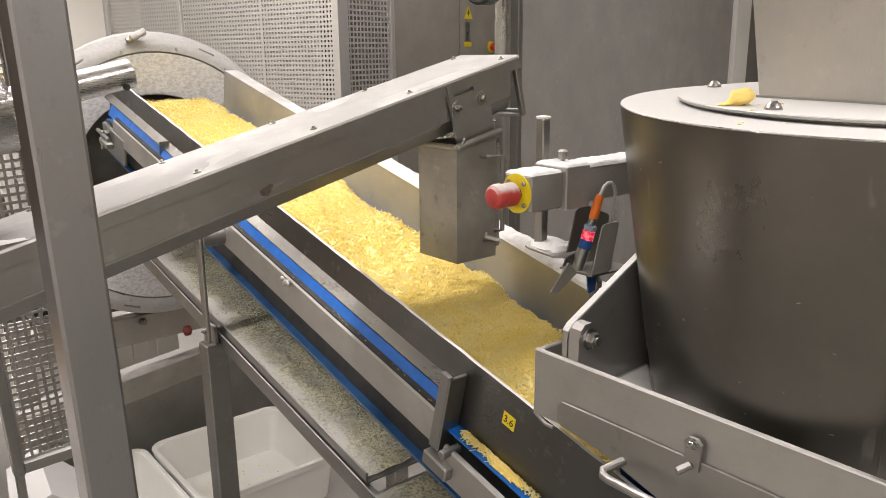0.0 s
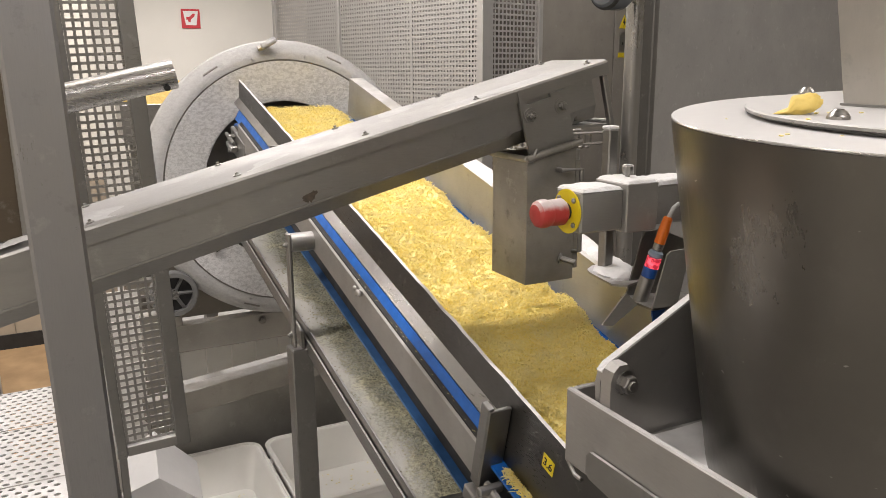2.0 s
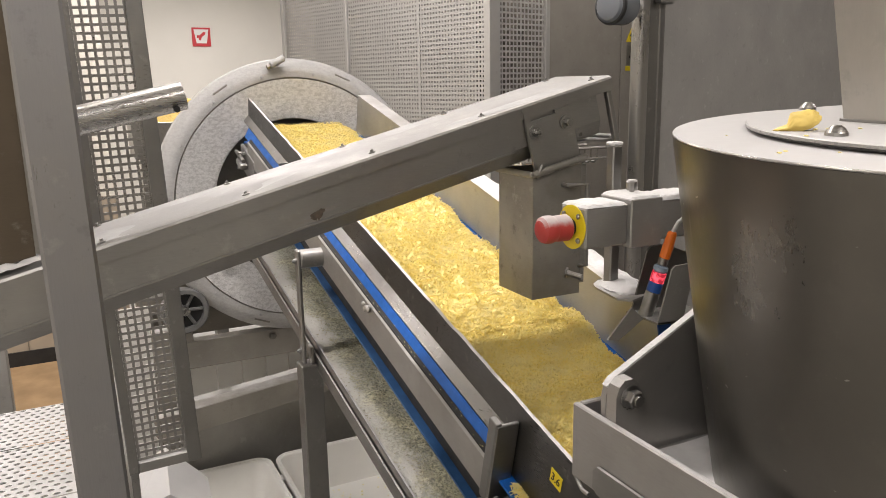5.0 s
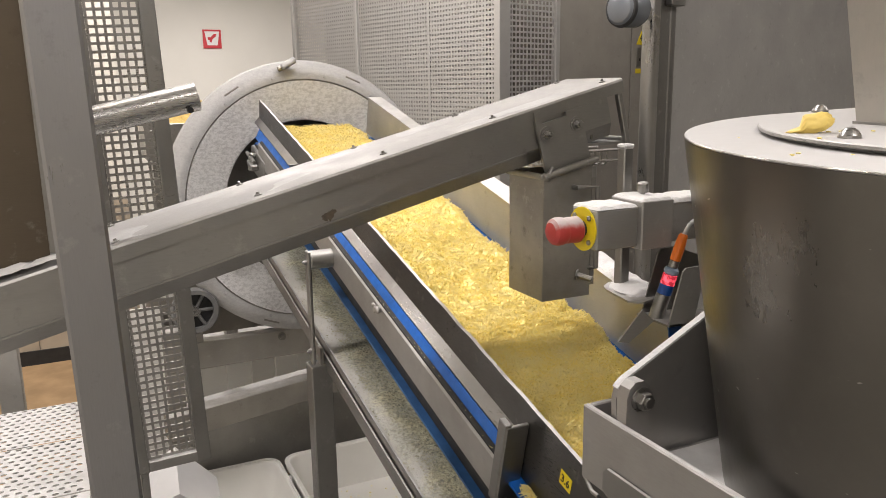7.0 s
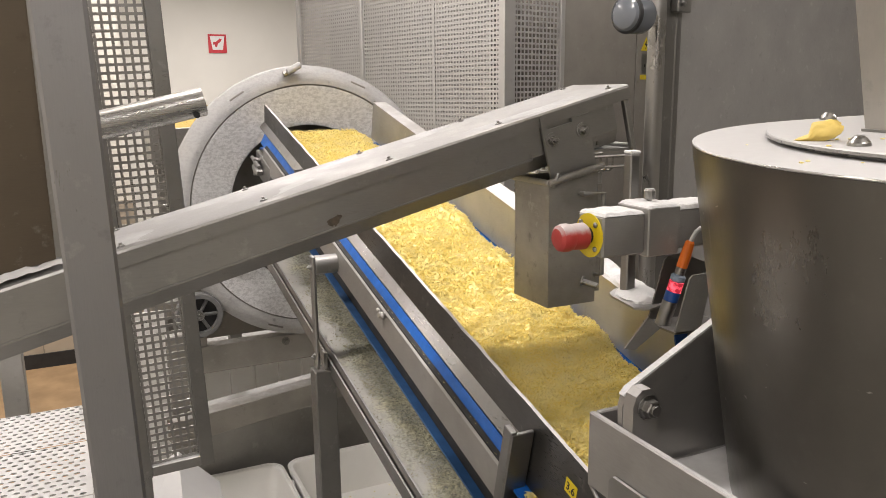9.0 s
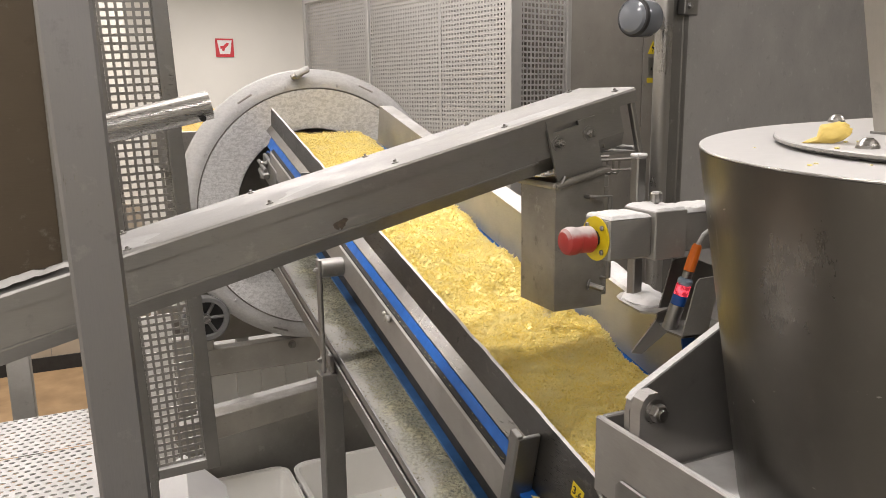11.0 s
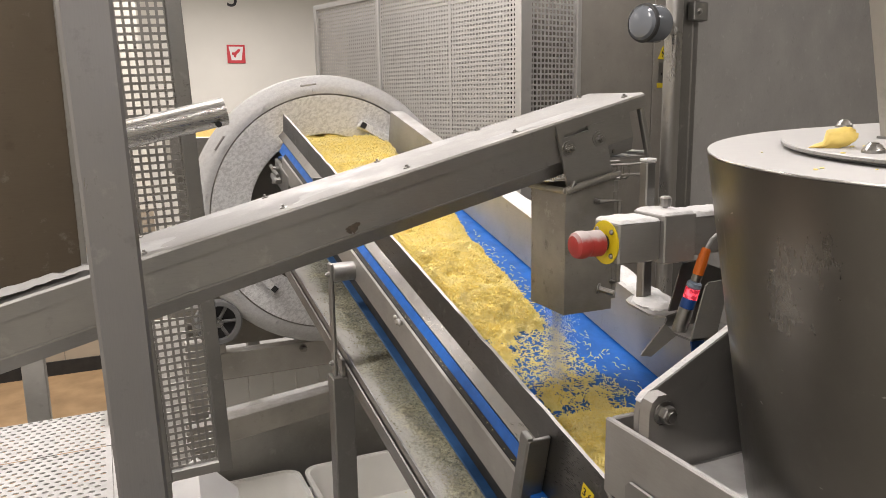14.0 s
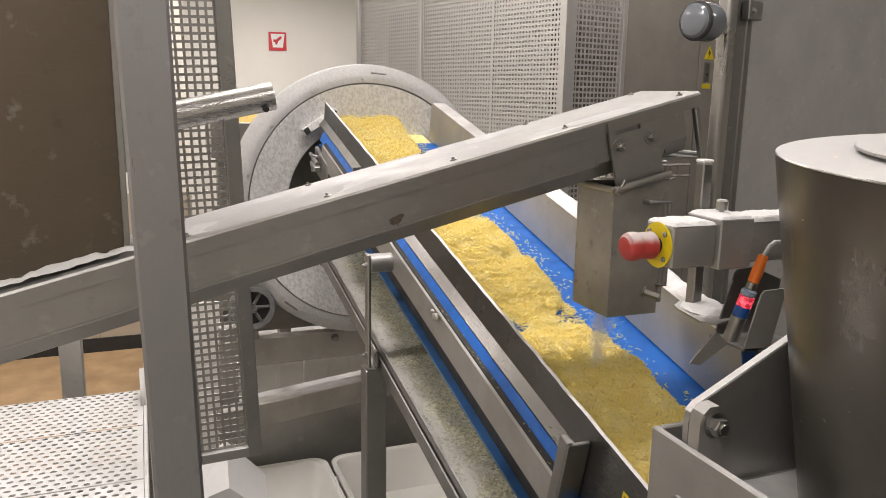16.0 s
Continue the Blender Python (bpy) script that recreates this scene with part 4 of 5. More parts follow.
lo = [(0.830, 0.30), (1.128, 0.30), (1.128, 0.598), (0.830, 0.598)]
hi = [(0.66, 0.13), (1.298, 0.13), (1.298, 0.768), (0.66, 0.768)]
va = [db.verts.new((*p, 1.7405)) for p in lo]
vb = [db.verts.new((*p, 3.3)) for p in hi]
for k in range(4):
    j = (k + 1) % 4
    db.faces.new((va[k], va[j], vb[j], vb[k]))
db.faces.new(vb[::-1])
kpart("duct_body", db, STEEL_SCRATCH, duct)
kpart("flange", one_box(0.827, 1.131, 0.297, 0.601, 1.7402, 1.743), STEEL, duct)

# ---- tilting frame round the cone ----
cradle = thing("tilting_frame", (0.75, 0.5, 1.25), "stainless tilting frame with hinge lug and latch", "frame")
part("side_plate", one_box(0.617, 0.627, -0.05, 0.822, 1.258, 1.368, bevel=0.002), STEEL_FRAME, cradle)
part("end_plate", one_box(0.6275, 1.20, 0.812, 0.822, 1.258, 1.368, bevel=0.002), STEEL_FRAME, cradle)
part("gusset", one_prism([(0.632, 1.345), (0.631, 1.392), (0.634, 1.405), (0.643, 1.414), (1.20, 1.691), (1.20, 1.268), (0.632, 1.268)], "y", 0.768, 0.778), STEEL_FRAME, cradle)
part("gusset_edge", one_prism([(0.634, 1.4055), (0.643, 1.4145), (1.20, 1.6915), (1.20, 1.6945), (0.642, 1.4175), (0.632, 1.4075)], "y", 0.7675, 0.7785), POWDER, cradle, "powder on the sloping edge")
part("pan", one_prism([(0.812, 1.300), (0.812, 1.296), (-0.05, 1.262), (-0.05, 1.266)], "x", 0.628, 1.20), STEEL, cradle)
part("lug", one_prism([(0.6275, 1.335), (0.6275, 1.402), (0.632, 1.415), (0.641, 1.423), (0.655, 1.423), (0.664, 1.415), (0.668, 1.402), (0.668, 1.335)], "y", 0.742, 0.762), STEEL_FRAME, cradle, "rounded hinge lug with bolt")
part("washer", one_rod((0.650, 0.742, 1.399), (0.650, 0.740, 1.399), 0.0150, 24), STEEL, cradle)
part("hinge_nut", hexagon_bolt(bmesh.new(), (0.650, 0.740, 1.399), (0, -1, 0), 0.0125, 0.012), STEEL_CLEAN, cradle)
part("bolt_end", lathe(bmesh.new(), [(0.0, 0.0), (0.0072, 0.0), (0.0072, 0.003), (0.0052, 0.003), (0.0052, 0.0005), (0.0, 0.0005)], Matrix.Translation((0.650, 0.728, 1.399)) @ Matrix.Rotation(radians(90), 4, "X"), 18), STEEL_DARK, cradle)
part("lug", one_prism([(0.255, 1.350), (0.30, 1.350), (0.303, 1.400), (0.294, 1.416), (0.262, 1.416), (0.252, 1.400)], "x", 0.610, 0.632), STEEL_FRAME, cradle, "rounded hinge lug with bolt")
part("hinge_nut", hexagon_bolt(bmesh.new(), (0.610, 0.278, 1.395), (-1, 0, 0), 0.0125, 0.013), STEEL_CLEAN, cradle)
part("flap", one_prism([(-0.05, 1.205), (0.560, 1.216), (0.615, 1.232), (0.660, 1.246), (0.685, 1.252), (0.758, 1.262), (0.766, 1.268), (0.766, 1.293), (0.758, 1.301), (-0.05, 1.301)], "x", 0.611, 0.6155), STEEL, cradle, "hinged lower flap with bent handle")
part("flap_handle", pipe_along(bmesh.new(), [(0.612, 0.640, 1.253), (0.594, 0.645, 1.250), (0.580, 0.650, 1.246), (0.573, 0.645, 1.243), (0.571, 0.632, 1.242), (0.571, 0.3, 1.242), (0.571, 0.1, 1.242)], 0.0065, 12), STEEL, cradle)
part("latch", one_prism([(0.520, 1.290), (0.541, 1.290), (0.543, 1.328), (0.536, 1.335), (0.525, 1.335), (0.518, 1.328)], "x", 0.606, 0.611), STEEL, cradle)
part("latch_bolt", hexagon_bolt(bmesh.new(), (0.606, 0.5305, 1.326), (-1, 0, 0), 0.006, 0.004), STEEL_CLEAN, cradle)
part("latch_peg", one_rod((0.606, 0.532, 1.296), (0.588, 0.540, 1.290), 0.0055, 10, 0.001), STEEL, cradle)
part("lip", pipe_along(bmesh.new(), [(0.630, 0.8235, 1.30), (0.630, 0.829, 1.268), (0.626, 0.826, 1.254), (0.612, 0.79, 1.252), (0.612, 0.775, 1.252)], 0.003, 8), STEEL, cradle)
part("blue_skirt", one_prism([(0.735, 1.262), (0.70, 1.262), (0.62, 1.062), (0.655, 1.062)], "x", 0.69, 1.09), BLUE_PLASTIC, cradle, "dark blue plastic skirt over the belt")
for y in (-0.02, 0.79):
    part("frame_post", one_box(1.14, 1.20, y - 0.03, y + 0.02, 0.0, 1.27, bevel=0.003), STEEL_CLEAN, cradle)
part("bumper", lathe(bmesh.new(), [(0, 0), (0.022, 0), (0.026, 0.006), (0.026, 0.022), (0.0, 0.026)], Matrix.Translation((0.765, 0.662, 1.297)), 20), BLACK, cradle, "black rubber bumper")
pan_powder = part("pan_powder", lumpy_sheet(0.632, 1.18, -0.03, 0.76, 40, 60, lambda x, y: 1.2700 + 0.0394 * y + 0.0006 + 0.0022 * noise.noise((x * 14, y * 14, 0)), Matrix()), PAN_DUST_LIT)
tagged(pan_powder, "thin scraped layer of white powder in the pan", "powder", kind="stuff")

# ---- square post ----
post = thing("square_post", (0.019, 1.014, 0), "thick square stainless steel post", "post")
part("tube", one_box(-0.0155, 0.0435, 0.984, 1.044, 0, 3.45, Matrix.Translation((0.014, 1.0, 1.6)) @ pose(0, 0, 0, 0, -1.1) @ Matrix.Translation((-0.014, -1.0, -1.6)), bevel=0.004), STEEL_POST, post)

# ---- emergency stop with sensor ----
stop = thing("emergency_stop", (0.83, 0.96, 1.44), "red emergency stop button on a powdered steel arm", "emergency stop")
part("housing", one_box(0.706, 0.785, 0.921, 0.985, 1.555, 1.618, bevel=0.003), STEEL_MATTE, stop)
part("clamp", one_box(0.786, 0.848, 0.914, 0.992, 1.550, 1.626, bevel=0.002), STEEL_MATTE, stop)
part("arm", one_box(0.849, 1.46, 0.921, 0.985, 1.556, 1.619, bevel=0.003), STEEL_MATTE, stop)
part("arm_stand", one_box(1.40, 1.46, 0.92, 0.985, 0.0, 1.555, bevel=0.003), STEEL_CLEAN, stop)
part("clamp_bolt", lathe(bmesh.new(), [(0.004, 1.626), (0.004, 1.634), (0.0085, 1.634), (0.0092, 1.637), (0.0092, 1.647), (0.007, 1.650), (0, 1.6505)], Matrix.Translation((0.818, 0.953, 0)), 10), STEEL, stop)
EX = Matrix.Translation((0.706, 0.953, 1.586)) @ Matrix.Rotation(radians(-90), 4, "Y")
part("label_disc", lathe(bmesh.new(), [(0, 0), (0.033, 0), (0.034, 0.001), (0.034, 0.0025), (0, 0.003)], EX, 40), YELLOW, stop, "round yellow label disc with screws")
for k in range(4):
    a = math.pi / 4 + k * math.pi / 2
    part("screw", lathe(bmesh.new(), [(0.0042, 0.003), (0.0042, 0.005), (0.003, 0.0062), (0, 0.0062)], EX @ Matrix.Translation((0.0262 * math.cos(a), 0.0262 * math.sin(a), 0)), 12), STEEL_CLEAN, stop)
part("button_stem", lathe(bmesh.new(), [(0.013, 0.003), (0.013, 0.012), (0, 0.012)], EX, 20), BLACK, stop)
part("button", lathe(bmesh.new(), [(0, 0.010), (0.018, 0.010), (0.0205, 0.013), (0.0200, 0.030), (0.0195, 0.036), (0.0215, 0.042), (0.0215, 0.050), (0.0195, 0.056), (0.0145, 0.060), (0.007, 0.062), (0, 0.0625)], EX, 36), RED_DUSTED, stop, "red mushroom button with powder on top")
part("riser", one_box(0.818, 0.837, 1.001, 1.020, 1.465, 1.700, bevel=0.002), STEEL, stop, "upright square bar")
part("riser_cap", one_box(0.817, 0.838, 1.000, 1.021, 1.700, 1.706, bevel=0.002), POWDER, stop, "powder cap on the bar")
part("foot_plate", one_prism([(0.806, 1.030), (0.797, 1.012), (0.784, 0.940), (0.800, 0.920), (0.870, 0.945), (0.890, 1.0), (0.875, 1.045), (0.83, 1.048)], "z", 1.461, 1.4645), STEEL, stop)
foot_powder = bmesh.new()
bmesh.ops.create_icosphere(foot_powder, subdivisions=3, radius=1.0)
for v in foot_powder.verts:
    v.co *= 1 + 0.25 * noise.noise(v.co * 1.6)
bmesh.ops.transform(foot_powder, matrix=Matrix.Translation((0.838, 0.995, 1.4640)) @ pose(0, 0, 0, 0, 0, 60) @ Matrix.Diagonal((0.054, 0.034, 0.014, 1)), verts=foot_powder.verts)
part("powder_mound", foot_powder, POWDER, stop, "mound of white powder on the foot plate")


def powder_top(x0, x1, y0, y1, z, thick, seed):
    """A crust of powder with uneven rounded edges on a flat top."""
    def height(x, y):
        e = min(x - x0, x1 - x, y - y0, y1 - y)
        return z - 0.0005 + thick * min(1.0, max(0.0, e) / 0.007) ** 0.5 * (1 + 0.35 * noise.noise((x * 45, y * 45, seed)) + 0.2 * noise.noise((x * 160, y * 160, seed)))
    bm = lumpy_sheet(x0, x1, y0, y1, max(12, int((x1 - x0) / 0.004)), 20, height, Matrix())
    tagged(part("powder_crust", bm, POWDER), "crust of white powder on the arm of the stop button", "powder", kind="stuff")


powder_top(0.707, 0.784, 0.920, 0.986, 1.618, 0.0055, 1)
powder_top(0.787, 0.847, 0.914, 0.992, 1.626, 0.0050, 2)
powder_top(0.850, 1.20, 0.920, 0.986, 1.619, 0.0075, 3)

sensor = thing("level_sensor", (0.835, 0.905, 1.43), "round metal level sensor with glowing red display in a bracket", "sensor")
part("base_plate", one_prism([(0.806, 1.4400), (0.925, 1.4340), (0.925, 1.4305), (0.806, 1.4365)], "y", 0.868, 0.942), STEEL, sensor)
# Darker steel here carries the shade on the back cheek's inner face.
part("back_cheek", one_prism([(0.843, 1.536), (0.817, 1.448), (0.813, 1.4405), (0.925, 1.4345), (0.938, 1.515), (0.934, 1.521), (0.878, 1.543), (0.849, 1.541)], "y", 0.939, 0.942), STEEL_PLATE, sensor)
part("front_cheek", one_prism([(0.830, 1.521), (0.807, 1.441), (0.812, 1.4365), (0.850, 1.4365), (0.857, 1.441), (0.876, 1.523), (0.871, 1.527), (0.836, 1.526)], "y", 0.868, 0.871), STEEL_MATTE, sensor)
p0, p1 = Vector((0.819, 0.912, 1.438)), Vector((0.8395, 0.897, 1.533))
ax = (p1 - p0).normalized()


def along(s):
    return p0 + ax * s


part("barrel", one_rod(along(-0.004), along(0.042), 0.0116, 28, 0.001), STEEL_CLEAN, sensor)
part("collar", one_rod(along(0.042), along(0.058), 0.0114, 28), BLUE_PLASTIC, sensor, "dark blue collar")
part("display", one_rod(along(0.058), along(0.074), 0.0112, 28), LED_BAND, sensor, "red glowing display band")
part("cap", one_rod(along(0.074), along(0.086), 0.0114, 28, 0.003), BLUE_GREY, sensor)
part("socket", one_rod(along(0.086), along(0.098), 0.0078, 18, 0.001), STEEL_CLEAN, sensor)
part("plug", lathe(bmesh.new(), [(0, 0), (0.0085, 0), (0.0085, 0.020), (0.0078, 0.030), (0.0072, 0.040), (0.0055, 0.043), (0, 0.043)], frame_to(along(0.098), along(0.2))[0], 14), ORANGE, sensor, "orange cable plug")
part("cable", pipe_along(bmesh.new(), [along(0.138), along(0.146) + Vector((0.002, 0, 0)), Vector((0.857, 0.889, 1.588)), Vector((0.867, 0.890, 1.593)), Vector((0.879, 0.892, 1.592)), Vector((0.890, 0.894, 1.585)), Vector((0.898, 0.896, 1.572)), Vector((0.903, 0.900, 1.54)), Vector((0.902, 0.905, 1.50)), Vector((0.897, 0.915, 1.45)), Vector((0.892, 0.93, 1.38))], 0.0034, 10), CABLE, sensor)
part("deflector", one_prism([(0.739, 1.414), (0.759, 1.409), (0.807, 1.437), (0.784, 1.459)], "y", 0.902, 0.905), STEEL_MATTE, sensor, "bent deflector plate")
part("reflector", one_prism([(0.838, 1.432), (0.868, 1.428), (0.862, 1.392), (0.846, 1.390)], "y", 0.905, 0.908), BLUE_PLASTIC, sensor, "small blue plastic plate")
part("stem", one_rod((0.872, 0.915, 1.36), (0.872, 0.915, 1.432), 0.009, 12), STEEL, sensor)
part("stem_nut", one_rod((0.872, 0.915, 1.395), (0.872, 0.915, 1.408), 0.014, 6), STEEL_CLEAN, sensor)

# ---- mesh guard by the post ----
guard = thing("mesh_guard", (0.18, 2.35, 0.0), "perforated steel guard panel in a square frame", "guard")
GUARD = Matrix.Translation((0.30, 2.35, 0.68)) @ pose(0, 0, 0, 0, -2.0) @ Matrix.Translation((-0.30, -2.35, -0.68))
mb = bmesh.new()
x = 0.1175
while x < 0.262:
    box(mb, x, x + 0.0080, 2.3485, 2.3515, 0.70, 3.2, GUARD)
    x += 0.0224
z = 0.70
while z < 3.2:
    box(mb, 0.112, 0.268, 2.348, 2.352, z, z + 0.0080, GUARD)
    z += 0.0224
part("mesh", mb, STEEL_CLEAN, guard)
part("frame_post", one_box(0.258, 0.300, 2.33, 2.37, 0.665, 3.2, GUARD, bevel=0.002), STEEL_PLATE, guard)
part("frame_post", one_box(0.088, 0.1165, 2.33, 2.37, 0.665, 3.2, GUARD, bevel=0.002), STEEL_PLATE, guard)
part("foot", one_box(0.092, 0.114, 2.335, 2.365, 0.0, 0.668, bevel=0.002), STEEL_PLATE, guard)
part("frame_rail", one_box(0.117, 0.2615, 2.33, 2.37, 0.668, 0.700, GUARD, bevel=0.002), STEEL, guard)

# ---- perforated step ----
step = thing("perforated_step", (-0.4, 2.75, 0.0), "white-powdered perforated metal step with planks", "step")


def perforated(x0, x1, y0, y1, z, px, py, hx, hy):
    bm = bmesh.new()
    j, y = 0, y0
    while y < y1 - 1e-6:
        ye = min(y + py, y1)
        x = x0 - (px / 2 if j % 2 else 0)
        while x < x1:
            a, b = max(x, x0), min(x + px, x1)
            cxx, cyy = x + px / 2, (y + ye) / 2
            o = [bm.verts.new(p) for p in ((a, y, z), (b, y, z), (b, ye, z), (a, ye, z))]
            if b - a > hx * 1.25 and abs((a + b) / 2 - cxx) < 1e-6:
                h = [bm.verts.new((cxx + hx / 2 * math.cos(t), cyy + hy / 2 * math.sin(t), z)) for t in [math.pi * 1.25 + k * math.pi / 4 for k in range(8)]]
                for k in range(4):
                    n1 = (k + 1) % 4
                    bm.faces.new((o[k], o[n1], h[2 * n1], h[2 * k + 1], h[2 * k]))
                g2 = [bm.verts.new(v.co - Vector((0, 0, 0.004))) for v in h]
                for k in range(8):
                    bm.faces.new((h[k], h[(k + 1) % 8], g2[(k + 1) % 8], g2[k]))
            else:
                bm.faces.new(o)
            x += px
        y, j = ye, j + 1
    return bm


for k, (y0, y1) in enumerate(((2.00, 2.42), (2.428, 2.84), (2.848, 3.20))):
    part("plank", perforated(-0.95, -0.055, y0, y1, 0.60, 0.034, 0.030, 0.021, 0.0165), STEP_WHITE, step, "perforated plank white with powder")
    part("plank_edge", one_box(-0.95, -0.055, y1 - 0.003, y1, 0.56, 0.5985), STEEL, step)
part("side_rail", one_box(-0.053, -0.040, 2.0, 3.2, 0.545, 0.606, bevel=0.002), STEP_WHITE, step)
for x in (-0.9, -0.06):
    for y in (2.05, 3.15):
        part("leg", one_box(x - 0.02, x + 0.02, y - 0.02, y + 0.02, 0, 0.56, bevel=0.002), STEEL_CLEAN, step)
part("under_sheet", one_box(-0.95, -0.055, 2.0, 3.2, 0.30, 0.304), STEEL_DARK, step)
part("cleat", one_prism([(3.02, 0.606), (3.16, 0.606), (3.16, 0.70), (3.12, 0.72), (3.05, 0.66)], "x", -0.062, -0.045), STEEL, step)
column = thing("frame_column", (-0.29, 3.45, 0), "square stainless column behind the step", "post")
part("tube", one_box(-0.372, -0.285, 3.41, 3.49, 0.0, 1.75, bevel=0.004), STEEL_MATTE, column)
part("cap_plate", one_box(-0.397, -0.26, 3.39, 3.51, 1.75, 1.76), STEEL_CLEAN, column)
part("base_plate", one_box(-0.407, -0.25, 3.37, 3.53, 0.005, 0.017), STEEL_CLEAN, column)

board = thing("white_board", (0.1, 3.42, 0), "white plastic board leaning behind the mesh guard", "board")
part("sheet", one_box(-0.10, 0.23, -0.006, 0.006, 0.0, 0.88, Matrix.Translation((0.05, 3.36, 0.0)) @ pose(0, 0, 0, -8), bevel=0.003), WHITE_TRIM, board)

# ---- low partition and ochre floor ----
partition = part("wall_partition", one_box(-3.0, 0.30, 5.62, 5.74, 1.10, 3.45), WALL)
tagged(partition, "cream partition wall above its lower part in shaded tan", "wall", kind="structure")
# lower part of the partition, its shade painted as tan
dado = part("wall_dado", one_box(-3.0, 0.30, 5.615, 5.745, 0.10, 1.10), WALL_SHADED)
tagged(dado, "lower wall panelling with tile joints, its shade in the tan colour", "wall", kind="structure")
for k in range(9):
    pj = part("trim", one_box(-2.8 + 0.35 * k, -2.795 + 0.35 * k, 5.610, 5.6145, 0.1, 1.10), STEEL_DARK)
    tagged(pj, "thin dark joint strip of the partition", "trim", kind="structure")
kick = part("baseboard", one_box(-3.0, 0.30, 5.60, 5.74, 0.0, 0.10), BLACK)
tagged(kick, "black kick strip under the partition", "baseboard", kind="structure")
ochre = part("floor_strip", one_box(-3.0, 0.30, 3.55, 5.598, 0.0, 0.004), OCHRE)
tagged(ochre, "stained ochre floor strip", "floor", kind="structure")

# ---- tubs, bag ----
def tub_shell(x0, x1, y0, y1, h, wall=0.012):
    bm = bmesh.new()

    def ring(ix, z, r):
        pts, xa, xb, ya, yb = [], x0 + ix, x1 - ix, y0 + ix, y1 - ix
        for ccx, ccy, s in ((xb - r, yb - r, 0), (xa + r, yb - r, 1), (xa + r, ya + r, 2), (xb - r, ya + r, 3)):
            for k in range(6):
                a = s * math.pi / 2 + k * math.pi / 10
                pts.append(bm.verts.new((ccx + r * math.cos(a), ccy + r * math.sin(a), z)))
        return pts
    rings = [ring(0.035, 0.0, 0.05), ring(0.012, h - 0.03, 0.06), ring(0.0, h - 0.028, 0.065), ring(0.0, h - 0.004, 0.065), ring(0.004, h, 0.063),
             ring(0.014, h, 0.06), ring(0.018, h - 0.006, 0.058), ring(0.045, 0.012, 0.045)]
    for a, b in zip(rings, rings[1:]):
        m = len(a)
        for k in range(m):
            bm.faces.new((a[k], a[(k + 1) % m], b[(k + 1) % m], b[k]))
    bm.faces.new(rings[0][::-1])
    bm.faces.new(rings[-1])
    return bm


def rounded_loop(x0, x1, y0, y1, z, r=0.064, bead=0.006):
    pts = []
    for ccx, ccy, q in ((x1 - r, y1 - r, 0), (x0 + r, y1 - r, 1), (x0 + r, y0 + r, 2), (x1 - r, y0 + r, 3)):
        for k in range(6):
            a = q * math.pi / 2 + k * math.pi / 10
            pts.append((ccx + r * math.cos(a), ccy + r * math.sin(a), z))
    return pipe_along(bmesh.new(), pts + [pts[0]], bead, 8)


for x0, x1, y0, y1 in ((0.29, 0.675, 2.55, 3.155), (0.70, 1.30, 2.56, 3.145)):
    tub = thing("plastic_tub", ((x0 + x1) / 2, (y0 + y1) / 2, 0), "white plastic tub with a few cheese crumbs", "tub", "tubs on the floor")
    part("shell", tub_shell(x0, x1, y0, y1, 0.205), WHITE_TUB, tub)
    part("rim", rounded_loop(x0, x1, y0, y1, 0.203), WHITE_TUB, tub)
    cb = bmesh.new()
    for k in range(260):
        px_, py_ = crumb_rng.uniform(x0 + 0.06, x1 - 0.06), crumb_rng.uniform(y0 + 0.06, y1 - 0.06)
        if k % 3:
            py_ = y0 + 0.065 + abs(crumb_rng.gauss(0, 0.03))
        s = crumb_rng.uniform(0.0008, 0.0024)
        box(cb, px_ - s * 1.7, px_ + s * 1.7, py_ - s, py_ + s, 0.0125, 0.0125 + s)
    film = part("crumb_scatter", cb, CHEESE)
    tagged(film, "scattered cheese crumbs in the bottom of the tub", "crumbs", kind="stuff")
bag = thing("folded_carton", (0.2, 2.75, 0), "crumpled white paper bag standing by the guard", "bag")
bgm = bmesh.new()
pts = {}
for nm, co in (("a", (0.06, 2.62, 0.0)), ("b", (0.33, 2.60, 0.0)), ("c", (0.35, 2.86, 0.0)), ("d", (0.08, 2.88, 0.0)), ("e", (0.05, 2.60, 0.42)), ("f", (0.31, 2.585, 0.33)), ("g", (0.33, 2.84, 0.36)), ("h", (0.09, 2.87, 0.46)), ("i", (0.17, 2.58, 0.47)), ("j", (0.19, 2.86, 0.52))):
    pts[nm] = bgm.verts.new(co)
for f in ("abfie", "bcgf", "cdhjg", "daeh", "eijh", "ifgj", "dcba"):
    bgm.faces.new([pts[c] for c in f])
bmesh.ops.transform(bgm, matrix=Matrix.Translation((0.045, 0, -0.0)) @ Matrix.Diagonal((1, 1, 0.93, 1)), verts=bgm.verts)
part("paper", bgm, PAPER, bag, smooth=False)

# ---- cheese heap on a further machine ----
feeder = thing("far_feeder", (0.6, 4.75, 0), "low steel feeder behind the drum heaped with yellow cheese", "feeder")
part("bin", one_box(0.36, 0.84, 4.55, 4.95, 1.42, 1.62, bevel=0.004), STEEL, feeder)
part("leg", one_box(0.40, 0.47, 4.7, 4.8, 0.0, 1.42), STEEL, feeder)
part("leg", one_box(0.74, 0.81, 4.7, 4.8, 0.0, 1.42), STEEL, feeder)
